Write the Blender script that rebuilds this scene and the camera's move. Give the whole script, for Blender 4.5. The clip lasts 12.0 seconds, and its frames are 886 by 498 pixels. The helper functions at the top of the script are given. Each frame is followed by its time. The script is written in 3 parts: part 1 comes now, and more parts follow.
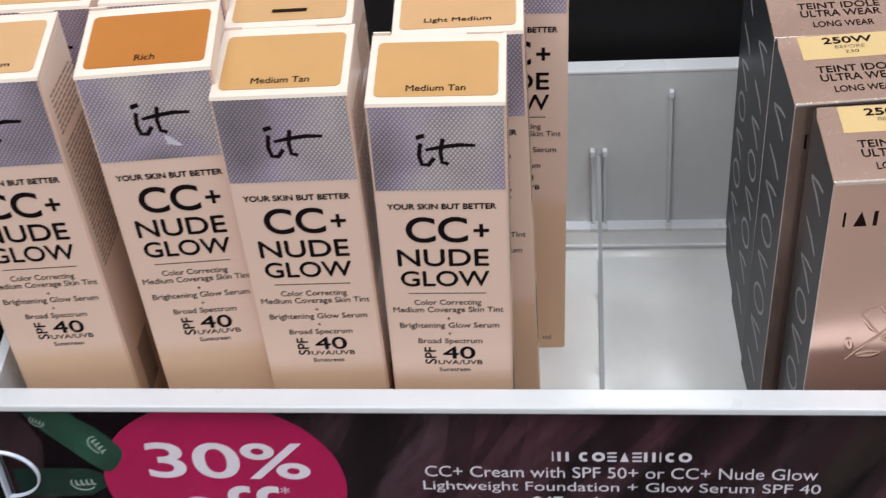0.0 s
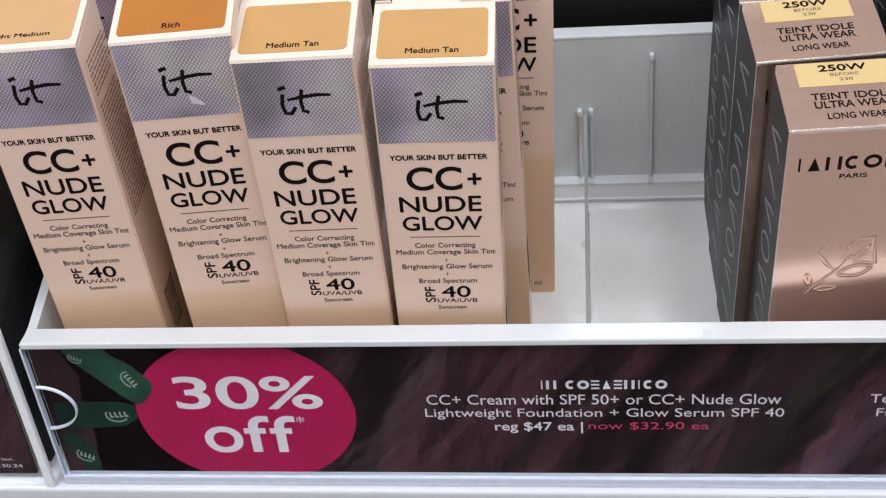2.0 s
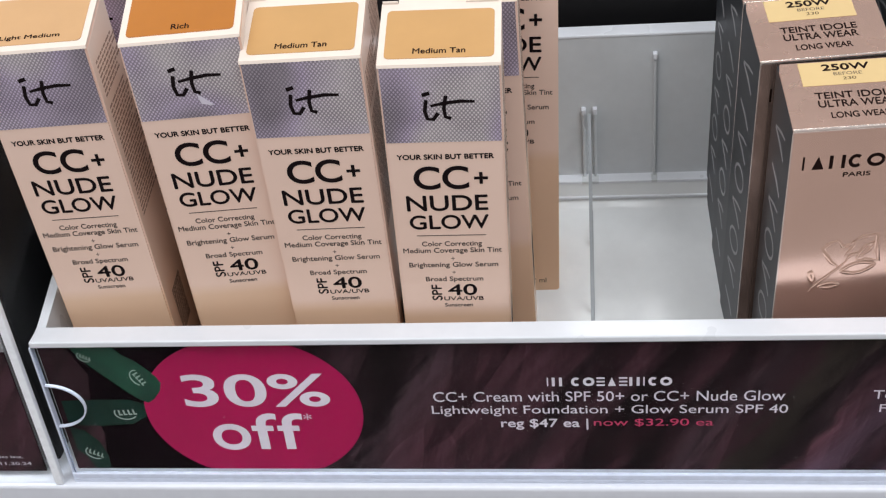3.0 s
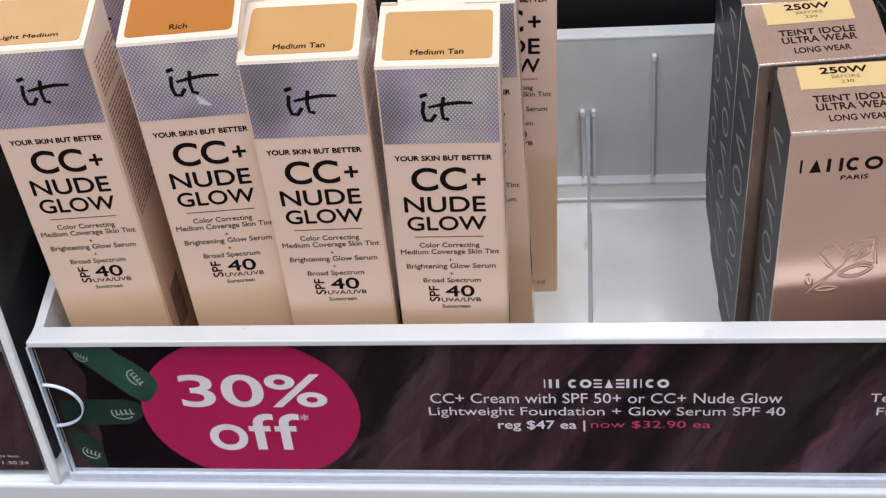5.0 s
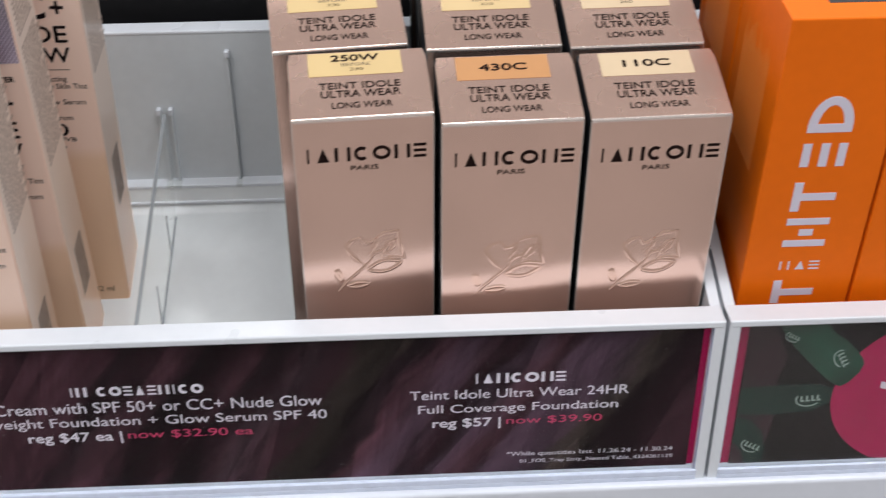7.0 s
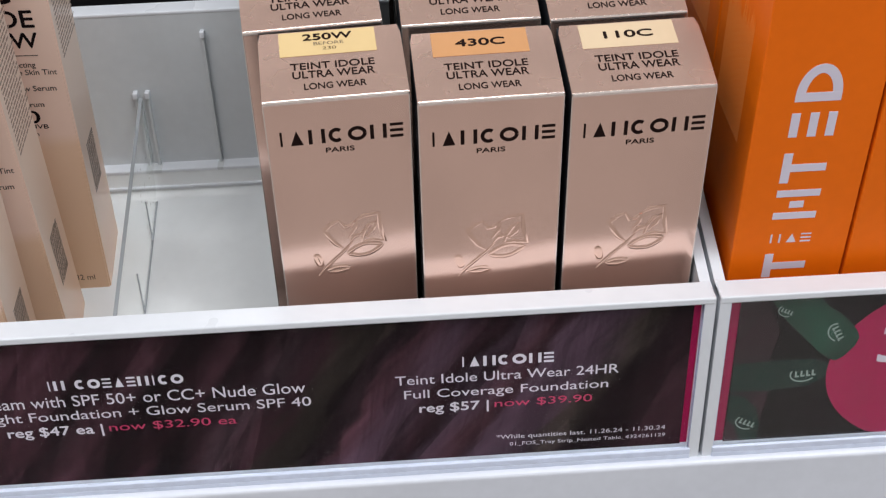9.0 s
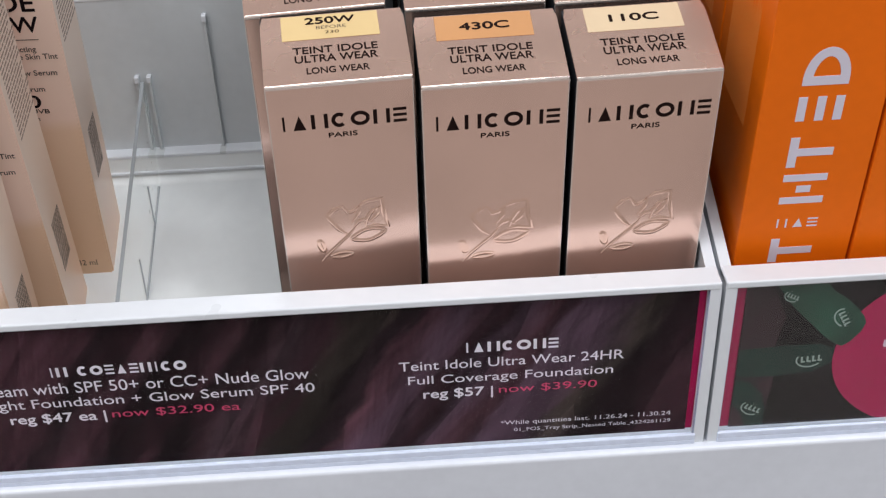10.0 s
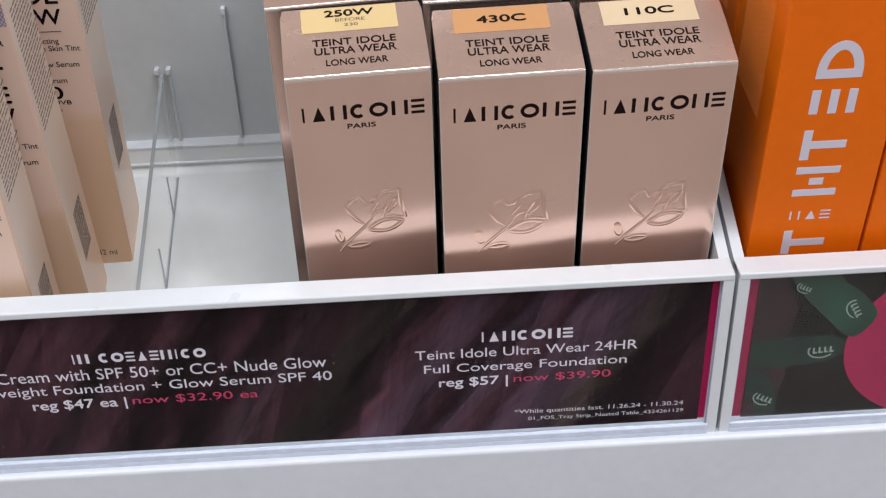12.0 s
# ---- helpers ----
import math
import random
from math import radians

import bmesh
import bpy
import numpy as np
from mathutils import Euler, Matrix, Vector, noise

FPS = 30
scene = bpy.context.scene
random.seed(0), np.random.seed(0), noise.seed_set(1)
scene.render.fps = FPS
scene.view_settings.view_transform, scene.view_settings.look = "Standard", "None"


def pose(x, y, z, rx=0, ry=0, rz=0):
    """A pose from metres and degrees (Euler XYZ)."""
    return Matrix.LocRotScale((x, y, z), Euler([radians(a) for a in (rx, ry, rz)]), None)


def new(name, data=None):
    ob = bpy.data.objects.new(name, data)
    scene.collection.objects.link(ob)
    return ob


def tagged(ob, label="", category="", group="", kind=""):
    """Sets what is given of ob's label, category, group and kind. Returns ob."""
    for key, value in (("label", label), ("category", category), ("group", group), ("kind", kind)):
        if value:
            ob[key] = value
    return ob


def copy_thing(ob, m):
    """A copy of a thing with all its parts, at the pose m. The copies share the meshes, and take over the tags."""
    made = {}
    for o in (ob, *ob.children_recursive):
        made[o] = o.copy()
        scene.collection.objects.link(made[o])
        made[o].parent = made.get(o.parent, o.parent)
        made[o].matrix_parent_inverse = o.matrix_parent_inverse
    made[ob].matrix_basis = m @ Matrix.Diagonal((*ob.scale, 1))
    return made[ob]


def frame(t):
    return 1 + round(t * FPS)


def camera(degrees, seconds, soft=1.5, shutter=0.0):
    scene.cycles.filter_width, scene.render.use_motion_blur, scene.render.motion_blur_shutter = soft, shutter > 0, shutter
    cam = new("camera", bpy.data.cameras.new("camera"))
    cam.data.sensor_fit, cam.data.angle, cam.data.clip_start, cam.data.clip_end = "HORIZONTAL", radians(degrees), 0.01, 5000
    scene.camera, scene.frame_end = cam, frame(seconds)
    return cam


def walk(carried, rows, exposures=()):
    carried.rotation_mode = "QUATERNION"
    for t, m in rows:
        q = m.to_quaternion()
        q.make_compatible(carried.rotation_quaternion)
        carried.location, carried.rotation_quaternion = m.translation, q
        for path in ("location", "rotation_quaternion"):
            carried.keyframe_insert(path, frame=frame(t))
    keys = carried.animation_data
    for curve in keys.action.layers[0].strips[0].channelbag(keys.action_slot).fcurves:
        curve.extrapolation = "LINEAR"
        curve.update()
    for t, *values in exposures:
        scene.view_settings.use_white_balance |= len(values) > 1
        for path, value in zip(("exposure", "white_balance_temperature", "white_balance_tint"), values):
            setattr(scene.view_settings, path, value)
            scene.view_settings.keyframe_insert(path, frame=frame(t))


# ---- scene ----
cam = camera(39.93, 12.0, soft=1.25, shutter=0.5)
PATH = [
    (0, 0.01316, -0.28006, 1.09640, 8.231, -32.751, -5.134),
    (0.5, 0.01025, -0.29873, 1.10359, 8.961, -33.254, -5.552),
    (1, 0.01164, -0.31459, 1.10669, 8.959, -33.518, -5.483),
    (1.5, 0.01584, -0.31563, 1.10807, 8.644, -33.664, -5.451),
    (2, 0.02019, -0.31690, 1.10992, 8.673, -33.901, -5.897),
    (2.5, 0.01977, -0.31697, 1.11119, 8.472, -34.057, -5.934),
    (3, 0.01803, -0.31949, 1.11241, 8.619, -34.058, -6.007),
    (5, 0.01915, -0.31930, 1.11247, 8.669, -34.018, -5.771),
    (5.5, 0.02975, -0.32183, 1.11038, 8.527, -34.060, -5.688),
    (6, 0.03664, -0.32397, 1.10948, 8.540, -34.059, -5.608),
    (6.2, 0.04225, -0.32425, 1.10646, 7.950, -33.699, -5.185),
    (6.4, 0.05195, -0.32558, 1.10091, 5.331, -33.128, -3.721),
    (6.5, 0.06289, -0.32092, 1.09497, 2.485, -33.102, -2.077),
    (6.6, 0.07450, -0.31826, 1.09053, 1.083, -32.987, -1.370),
    (6.8, 0.09545, -0.31224, 1.08808, -1.568, -32.862, -0.233),
    (7, 0.10666, -0.30750, 1.08932, -2.547, -33.115, -0.393),
    (7.2, 0.11106, -0.30460, 1.09335, -2.624, -33.608, -0.844),
    (9, 0.11441, -0.29812, 1.08649, -2.218, -34.462, -1.984),
    (9.5, 0.11496, -0.29602, 1.08560, -2.116, -34.974, -2.124),
    (10, 0.11433, -0.29549, 1.08596, -1.997, -35.303, -2.192),
    (10.5, 0.11282, -0.29639, 1.08628, -1.735, -35.425, -2.226),
    (11, 0.11243, -0.29679, 1.08680, -1.619, -35.446, -2.303),
    (11.5, 0.11190, -0.29839, 1.08698, -1.460, -35.433, -2.326),
    (12, 0.11255, -0.30028, 1.08767, -1.339, -35.516, -2.327),
]
walk(cam, [(t, pose(x, y, z, 0, 0, yaw) @ pose(0, 0, 0, 90 + pitch) @ pose(0, 0, 0, 0, 0, roll)) for t, x, y, z, yaw, pitch, roll in PATH])

# ---- light ----
world = bpy.data.worlds.new("world")
world.use_nodes = True
world.node_tree.nodes["Background"].inputs[0].default_value = (0.9, 0.95, 1.0, 1)
world.node_tree.nodes["Background"].inputs[1].default_value = 0.15
scene.world = world
scene.view_settings.exposure = -0.32

# Unseen ceiling lights; the last two are added to brighten the copper tops.
LAMPS = [(-0.7, -0.75, 1.0, 34), (0.8, -0.7, 1.0, 34), (0.05, 2.5, 0.9, 30), (-1.7, 0.6, 0.9, 20), (1.9, 0.7, 0.9, 20),
         (-1.0, -2.2, 0.9, 22), (1.0, -2.2, 0.9, 22), (-1.3, 2.3, 1.2, 12), (1.5, 2.3, 1.2, 12)]


def ceiling_and_fill_lamp(x, y, size, watts):
    data = bpy.data.lights.new("ceiling_panel", "AREA")
    data.shape, data.size, data.energy, data.color = "SQUARE", size, watts, (0.955, 0.968, 1.0)
    ob = new("ceiling_panel", data)
    ob.matrix_basis = pose(x, y, 2.84)


for row in LAMPS:
    ceiling_and_fill_lamp(*row)

# ---- materials ----


def material(name, color, rough=0.5, metal=0.0, spec=0.5, grain=0.0, grain_size=0.004, bump=0.0, bump_size=0.001, coat=0.0,
             transmission=0.0, blotch=0.0, blotch_size=0.05, ior=1.5, rough_var=0.0, wave=0.0, wave_size=0.03):
    """A principled surface with fine grain, wider blotches and bump; sizes in metres."""
    m = bpy.data.materials.new(name)
    m.use_nodes = True
    t = m.node_tree
    p = t.nodes["Principled BSDF"]
    p.inputs["Base Color"].default_value = (*color, 1)
    p.inputs["Roughness"].default_value = rough
    p.inputs["Metallic"].default_value = metal
    p.inputs["Specular IOR Level"].default_value = spec
    p.inputs["Coat Weight"].default_value = coat
    p.inputs["Coat Roughness"].default_value = 0.08
    p.inputs["Transmission Weight"].default_value = transmission
    p.inputs["IOR"].default_value = ior
    co = t.nodes.new("ShaderNodeTexCoord")

    def noise_node(size, detail=3.0):
        n = t.nodes.new("ShaderNodeTexNoise")
        n.inputs["Scale"].default_value = 1.0 / size
        n.inputs["Detail"].default_value = detail
        t.links.new(co.outputs["Object"], n.inputs["Vector"])
        return n

    last = None
    for amount, size in ((grain, grain_size), (blotch, blotch_size)):
        if not amount:
            continue
        n = noise_node(size)
        r = t.nodes.new("ShaderNodeMapRange")
        r.inputs["From Min"].default_value, r.inputs["From Max"].default_value = 0.3, 0.7
        r.inputs["To Min"].default_value, r.inputs["To Max"].default_value = 1 - amount, 1 + amount
        t.links.new(n.outputs["Fac"], r.inputs["Value"])
        v = t.nodes.new("ShaderNodeVectorMath")
        v.operation = "SCALE"
        if last is None:
            v.inputs[0].default_value = color
        else:
            t.links.new(last, v.inputs[0])
        t.links.new(r.outputs["Result"], v.inputs["Scale"])
        last = v.outputs["Vector"]
    if last is not None:
        t.links.new(last, p.inputs["Base Color"])
    if rough_var:
        n = noise_node(blotch_size)
        r = t.nodes.new("ShaderNodeMapRange")
        r.inputs["To Min"].default_value, r.inputs["To Max"].default_value = max(0.02, rough - rough_var), rough + rough_var
        t.links.new(n.outputs["Fac"], r.inputs["Value"])
        t.links.new(r.outputs["Result"], p.inputs["Roughness"])
    if bump:
        n = noise_node(bump_size)
        b = t.nodes.new("ShaderNodeBump")
        b.inputs["Strength"].default_value = bump
        b.inputs["Distance"].default_value = bump_size * 0.2
        t.links.new(n.outputs["Fac"], b.inputs["Height"])
        t.links.new(b.outputs["Normal"], p.inputs["Normal"])
        if wave:
            # slow warp of the sheet, different on every piece
            info, shift = t.nodes.new("ShaderNodeObjectInfo"), t.nodes.new("ShaderNodeVectorMath")
            t.links.new(co.outputs["Object"], shift.inputs[0])
            t.links.new(info.outputs["Random"], shift.inputs[1])
            n2 = noise_node(wave_size, 0.0)
            t.links.new(shift.outputs["Vector"], n2.inputs["Vector"])
            b2 = t.nodes.new("ShaderNodeBump")
            b2.inputs["Strength"].default_value, b2.inputs["Distance"].default_value = 1.0, wave
            t.links.new(n2.outputs["Fac"], b2.inputs["Height"])
            t.links.new(b2.outputs["Normal"], b.inputs["Normal"])
    return m


def ramp_by_height(m, stops, low, high):
    """Colour that runs over the object's own height, in metres: print on fronts, painted bounce on sides."""
    t = m.node_tree
    p = t.nodes["Principled BSDF"]
    co, sep = t.nodes.new("ShaderNodeTexCoord"), t.nodes.new("ShaderNodeSeparateXYZ")
    r, c = t.nodes.new("ShaderNodeMapRange"), t.nodes.new("ShaderNodeValToRGB")
    r.inputs["From Min"].default_value, r.inputs["From Max"].default_value = low, high
    t.links.new(co.outputs["Object"], sep.inputs[0])
    t.links.new(sep.outputs["Z"], r.inputs["Value"])
    t.links.new(r.outputs["Result"], c.inputs["Fac"])
    e = c.color_ramp.elements
    while len(e) < len(stops):
        e.new(0.5)
    for k, (at, col) in enumerate(stops):
        e[k].position, e[k].color = at, (*col, 1)
    t.links.new(c.outputs["Color"], p.inputs["Base Color"])
    return m


WHITE = material("white_plastic", (0.655, 0.68, 0.72), 0.28, grain=0.012, blotch=0.012, blotch_size=0.03, bump=0.05, rough_var=0.02)
LAMINATE = material("white_laminate", (0.64, 0.665, 0.725), 0.35, grain=0.02, blotch=0.03, bump=0.06, rough_var=0.06)
GREY_WALL = material("grey_plastic", (0.53, 0.555, 0.57), 0.35, grain=0.02, blotch=0.04, blotch_size=0.03, bump=0.05)
FLOOR_GLOSS = material("glossy_white_plastic", (0.72, 0.745, 0.75), 0.22, grain=0.01, blotch=0.04, blotch_size=0.02, rough_var=0.05)
CLEAR = material("clear_acrylic", (0.97, 0.985, 0.98), 0.02, transmission=1.0, ior=1.10)
CLEAR_GLOSS = material("glossy_clear_acrylic", (0.97, 0.985, 0.98), 0.03, transmission=1.0, ior=1.45)
EDGE = material("acrylic_edge", (0.74, 0.80, 0.95), 0.2, transmission=0.2, grain=0.05)
BLACK = material("black_laminate", (0.008, 0.008, 0.009), 0.5, spec=0.2, grain=0.1, bump=0.05)
CREAM = ramp_by_height(material("cream_card", (0.8, 0.7, 0.6), 0.42, bump=0.04, bump_size=0.0006),
                       [(0.0, (0.73, 0.49, 0.32)), (0.33, (0.76, 0.52, 0.36)), (0.365, (0.82, 0.595, 0.485)), (1.0, (0.83, 0.615, 0.52))], 0.0, 0.14)
# Orange towards the bottom: bounce between neighbouring cartons, put into the card colour.
CREAM_SIDE_BOUNCE = ramp_by_height(material("cream_side_bounce", (0.8, 0.7, 0.6), 0.30, coat=0.25, bump=0.04, bump_size=0.0006),
                            [(0.0, (0.82, 0.52, 0.35)), (0.4, (0.82, 0.62, 0.50)), (1.0, (0.82, 0.70, 0.62))], 0.0, 0.14)
CREAM_EDGE = material("cream_flap", (0.72, 0.62, 0.54), 0.4, grain=0.02, bump=0.03)
INK = material("black_ink", (0.010, 0.006, 0.007), 0.55, spec=0.05)
GREY_INK = material("grey_ink", (0.065, 0.05, 0.046), 0.5, spec=0.15)
SIDE_INK = material("brown_ink", (0.27, 0.19, 0.15), 0.5)
COPPER = material("rose_copper_card", (0.87, 0.61, 0.51), 0.22, metal=0.9, wave=0.0035, wave_size=0.045, grain=0.02, grain_size=0.0006, blotch=0.03, blotch_size=0.03,
                  bump=0.03, bump_size=0.0008, rough_var=0.04)
COPPER_TOP = material("rose_copper_top", (0.84, 0.58, 0.48), 0.27, metal=0.85, wave=0.0015, wave_size=0.03, grain=0.02, grain_size=0.0006, blotch=0.03, blotch_size=0.03,
                      bump=0.03, bump_size=0.0008, rough_var=0.05)
EMBOSS = material("embossed_copper", (0.86, 0.585, 0.47), 0.17, metal=0.88, grain=0.02)
# Paler than the card: edge highlights painted in, with wear at the folds.
FOLD = material("copper_edge_wear_and_glint", (0.86, 0.76, 0.70), 0.22, metal=0.8, grain=0.06, grain_size=0.001)
DARK_CARD = material("charcoal_card", (0.026, 0.029, 0.034), 0.42, spec=0.3, grain=0.05, bump=0.04)
SILVER_INK = material("silver_ink", (0.25, 0.25, 0.26), 0.45)
BROWN_INK = material("dark_brown_ink", (0.014, 0.007, 0.006), 0.6, spec=0.03)
ORANGE = material("orange_card", (0.82, 0.15, 0.002), 0.5, spec=0.2, grain=0.02, blotch=0.03, bump=0.04, bump_size=0.0006)
ORANGE_FOIL = material("orange_fine_print", (0.86, 0.30, 0.06), 0.4)
PALE_INK = material("pale_lilac_ink", (0.66, 0.62, 0.72), 0.5)
MAGENTA = material("magenta_print", (0.265, 0.0045, 0.052), 0.42, spec=0.12, grain=0.02, blotch=0.05, blotch_size=0.02)
PINK_INK = material("pink_ink", (0.36, 0.018, 0.075), 0.5)
WHITE_INK = material("white_ink", (0.49, 0.455, 0.51), 0.5)
RIBBON = material("green_ribbon_print", (0.006, 0.035, 0.021), 0.4, spec=0.2, grain=0.05, blotch=0.35, blotch_size=0.012)
RIBBON_DARK = material("dark_green_ribbon_print", (0.004, 0.018, 0.013), 0.45, spec=0.1, grain=0.05, blotch=0.35, blotch_size=0.012)
NIGHT = material("near_black_print", (0.004, 0.002, 0.003), 0.7, spec=0.0, blotch=0.4, blotch_size=0.02)
# Opaque and pale: the bright reflection of a clear corner, as plain colour.
EDGE_GLARE = material("acrylic_edge_glare", (0.82, 0.85, 0.90), 0.15, grain=0.06, grain_size=0.002)
CUT_EDGE = material("cut_acrylic", (0.42, 0.45, 0.47), 0.25, transmission=0.3)
RIBBON_INK = material("ribbon_mark", (0.22, 0.27, 0.245), 0.5)


def foil():
    """Pale lavender foil with a fine diagonal diamond texture."""
    m = material("lavender_foil", (0.64, 0.60, 0.66), 0.42, metal=0.6)
    t = m.node_tree
    p = t.nodes["Principled BSDF"]
    co = t.nodes.new("ShaderNodeTexCoord")
    waves = []
    for turn in (40, -40):
        mp, w = t.nodes.new("ShaderNodeMapping"), t.nodes.new("ShaderNodeTexWave")
        mp.inputs["Rotation"].default_value = (0, radians(turn), 0)
        w.inputs["Scale"].default_value = 330
        w.bands_direction = "X"
        t.links.new(co.outputs["Object"], mp.inputs["Vector"])
        t.links.new(mp.outputs["Vector"], w.inputs["Vector"])
        waves.append(w)
    mul = t.nodes.new("ShaderNodeMath")
    mul.operation = "MULTIPLY"
    for k in (0, 1):
        t.links.new(waves[k].outputs["Fac"], mul.inputs[k])
    n = t.nodes.new("ShaderNodeTexNoise")
    n.inputs["Scale"].default_value = 60
    t.links.new(co.outputs["Object"], n.inputs["Vector"])
    add = t.nodes.new("ShaderNodeMath")
    add.operation = "MULTIPLY_ADD"
    add.inputs[1].default_value = 0.7
    t.links.new(n.outputs["Fac"], add.inputs[0])
    t.links.new(mul.outputs[0], add.inputs[2])
    c = t.nodes.new("ShaderNodeValToRGB")
    c.color_ramp.elements[0].position, c.color_ramp.elements[0].color = 0.25, (0.36, 0.34, 0.37, 1)
    c.color_ramp.elements[1].position, c.color_ramp.elements[1].color = 0.95, (0.90, 0.89, 0.91, 1)
    t.links.new(add.outputs[0], c.inputs["Fac"])
    # the foil's sheen painted in: wide dark, lavender and pale patches
    sheen_noise, sheen_color, mix = t.nodes.new("ShaderNodeTexNoise"), t.nodes.new("ShaderNodeValToRGB"), t.nodes.new("ShaderNodeMix")
    info = t.nodes.new("ShaderNodeObjectInfo")
    shift = t.nodes.new("ShaderNodeVectorMath")
    t.links.new(co.outputs["Object"], shift.inputs[0])
    t.links.new(info.outputs["Random"], shift.inputs[1])
    sheen_noise.inputs["Scale"].default_value, sheen_noise.inputs["Detail"].default_value = 36, 0.6
    t.links.new(shift.outputs["Vector"], sheen_noise.inputs["Vector"])
    sheen_color.color_ramp.elements.new(0.5)
    for k, (at, col) in enumerate([(0.33, (0.52, 0.48, 0.54)), (0.50, (0.84, 0.75, 0.94)), (0.66, (1.0, 0.955, 0.97))]):
        sheen_color.color_ramp.elements[k].position, sheen_color.color_ramp.elements[k].color = at, (*col, 1)
    t.links.new(sheen_noise.outputs["Fac"], sheen_color.inputs["Fac"])
    mix.data_type, mix.blend_type = "RGBA", "MULTIPLY"
    mix.inputs[0].default_value = 1.0
    t.links.new(c.outputs["Color"], mix.inputs[6])
    t.links.new(sheen_color.outputs["Color"], mix.inputs[7])
    t.links.new(mix.outputs[2], p.inputs["Base Color"])
    b = t.nodes.new("ShaderNodeBump")
    b.inputs["Strength"].default_value, b.inputs["Distance"].default_value = 0.4, 0.0002
    t.links.new(mul.outputs[0], b.inputs["Height"])
    t.links.new(b.outputs["Normal"], p.inputs["Normal"])
    return m


def plum_print():
    """Dark plum photo print of slanting satin folds; the folds lie at fixed places along the card. The mauve ones also
    hold the cover's sheen.
    """
    m = material("plum_print", (0.04, 0.014, 0.019), 0.42, spec=0.06)
    t = m.node_tree
    p = t.nodes["Principled BSDF"]
    co, sep = t.nodes.new("ShaderNodeTexCoord"), t.nodes.new("ShaderNodeSeparateXYZ")
    t.links.new(co.outputs["Object"], sep.inputs[0])

    def maths(op, a, b, c=None):
        node = t.nodes.new("ShaderNodeMath")
        node.operation = op
        for k, v in enumerate((a, b, c)):
            if v is None:
                continue
            if isinstance(v, (int, float)):
                node.inputs[k].default_value = v
            else:
                t.links.new(v, node.inputs[k])
        return node.outputs[0]

    def streaks(lean, across, along, detail):
        """Noise drawn out along a direction that leans by so much to the side for each step up."""
        n, xyz = t.nodes.new("ShaderNodeTexNoise"), t.nodes.new("ShaderNodeCombineXYZ")
        n.inputs["Scale"].default_value, n.inputs["Detail"].default_value = 1.0, detail
        side = maths("MULTIPLY_ADD", sep.outputs["Z"], -lean, sep.outputs["X"])
        t.links.new(maths("MULTIPLY", side, across), xyz.inputs[0])
        t.links.new(maths("MULTIPLY", sep.outputs["Z"], along), xyz.inputs[2])
        t.links.new(xyz.outputs[0], n.inputs["Vector"])
        return n.outputs["Fac"]

    # place along the card, slanted and bent
    u = maths("MULTIPLY_ADD", sep.outputs["Z"], -0.62, sep.outputs["X"])
    u = maths("MULTIPLY_ADD", streaks(0.7, 60, 34, 2.0), 0.020, u)
    u = maths("MULTIPLY_ADD", streaks(0.9, 300, 70, 3.0), 0.008, u)
    fac = maths("DIVIDE", maths("ADD", u, 0.18 - 0.018 + 0.0155), 0.39)
    c = t.nodes.new("ShaderNodeValToRGB")
    # the mauve carries the clear cover's lavender reflection as print colour
    plum, deep, dark, grey, olive, mauve_sheen = (0.045, 0.018, 0.025), (0.026, 0.011, 0.015), (0.013, 0.0070, 0.0090), (0.050, 0.028, 0.036), (0.040, 0.029, 0.026), (0.062, 0.035, 0.052)
    folds = [(-17.5, deep), (-6.2, dark), (-5.8, grey), (-4.0, plum), (-0.8, plum), (-0.2, dark), (0.6, deep), (1.2, plum), (1.8, deep), (2.4, dark),
             (3.1, deep), (3.8, plum), (4.4, dark), (5.1, deep), (5.7, grey), (7.2, plum), (7.7, olive), (8.4, olive), (8.75, dark), (9.4, dark), (9.7, plum),
             (10.9, mauve_sheen), (12.0, plum), (12.3, deep), (12.7, mauve_sheen), (13.8, plum), (14.2, deep), (14.6, mauve_sheen), (16.2, mauve_sheen), (16.9, olive), (17.7, dark), (20.0, deep)]
    e = c.color_ramp.elements
    while len(e) < len(folds):
        e.new(0.5)
    for k, (at, col) in enumerate(folds):
        e[k].position = (at + 18.0) / 39.0
    for k, (at, col) in enumerate(folds):
        e[k].color = (*col, 1)
    t.links.new(fac, c.inputs["Fac"])
    fine = maths("MULTIPLY_ADD", streaks(0.15, 900, 70, 3.0), 0.6, 0.54)
    fine = maths("MULTIPLY", fine, maths("MULTIPLY_ADD", streaks(0.8, 220, 40, 3.0), 1.2, 0.4))
    # crisp slanting facets of the folded cloth
    for lean, across, along, weight in ((0.55, 62, 14, 0.9), (0.25, 130, 18, 0.5)):
        cell, xyz = t.nodes.new("ShaderNodeTexVoronoi"), t.nodes.new("ShaderNodeCombineXYZ")
        cell.inputs["Scale"].default_value = 1.0
        side = maths("MULTIPLY_ADD", sep.outputs["Z"], -lean, sep.outputs["X"])
        t.links.new(maths("MULTIPLY", side, across), xyz.inputs[0])
        t.links.new(maths("MULTIPLY", sep.outputs["Z"], along), xyz.inputs[2])
        t.links.new(xyz.outputs[0], cell.inputs["Vector"])
        pick = t.nodes.new("ShaderNodeSeparateColor")
        t.links.new(cell.outputs["Color"], pick.inputs[0])
        fade = maths("MULTIPLY_ADD", cell.outputs["Distance"], -0.4, 1.3)
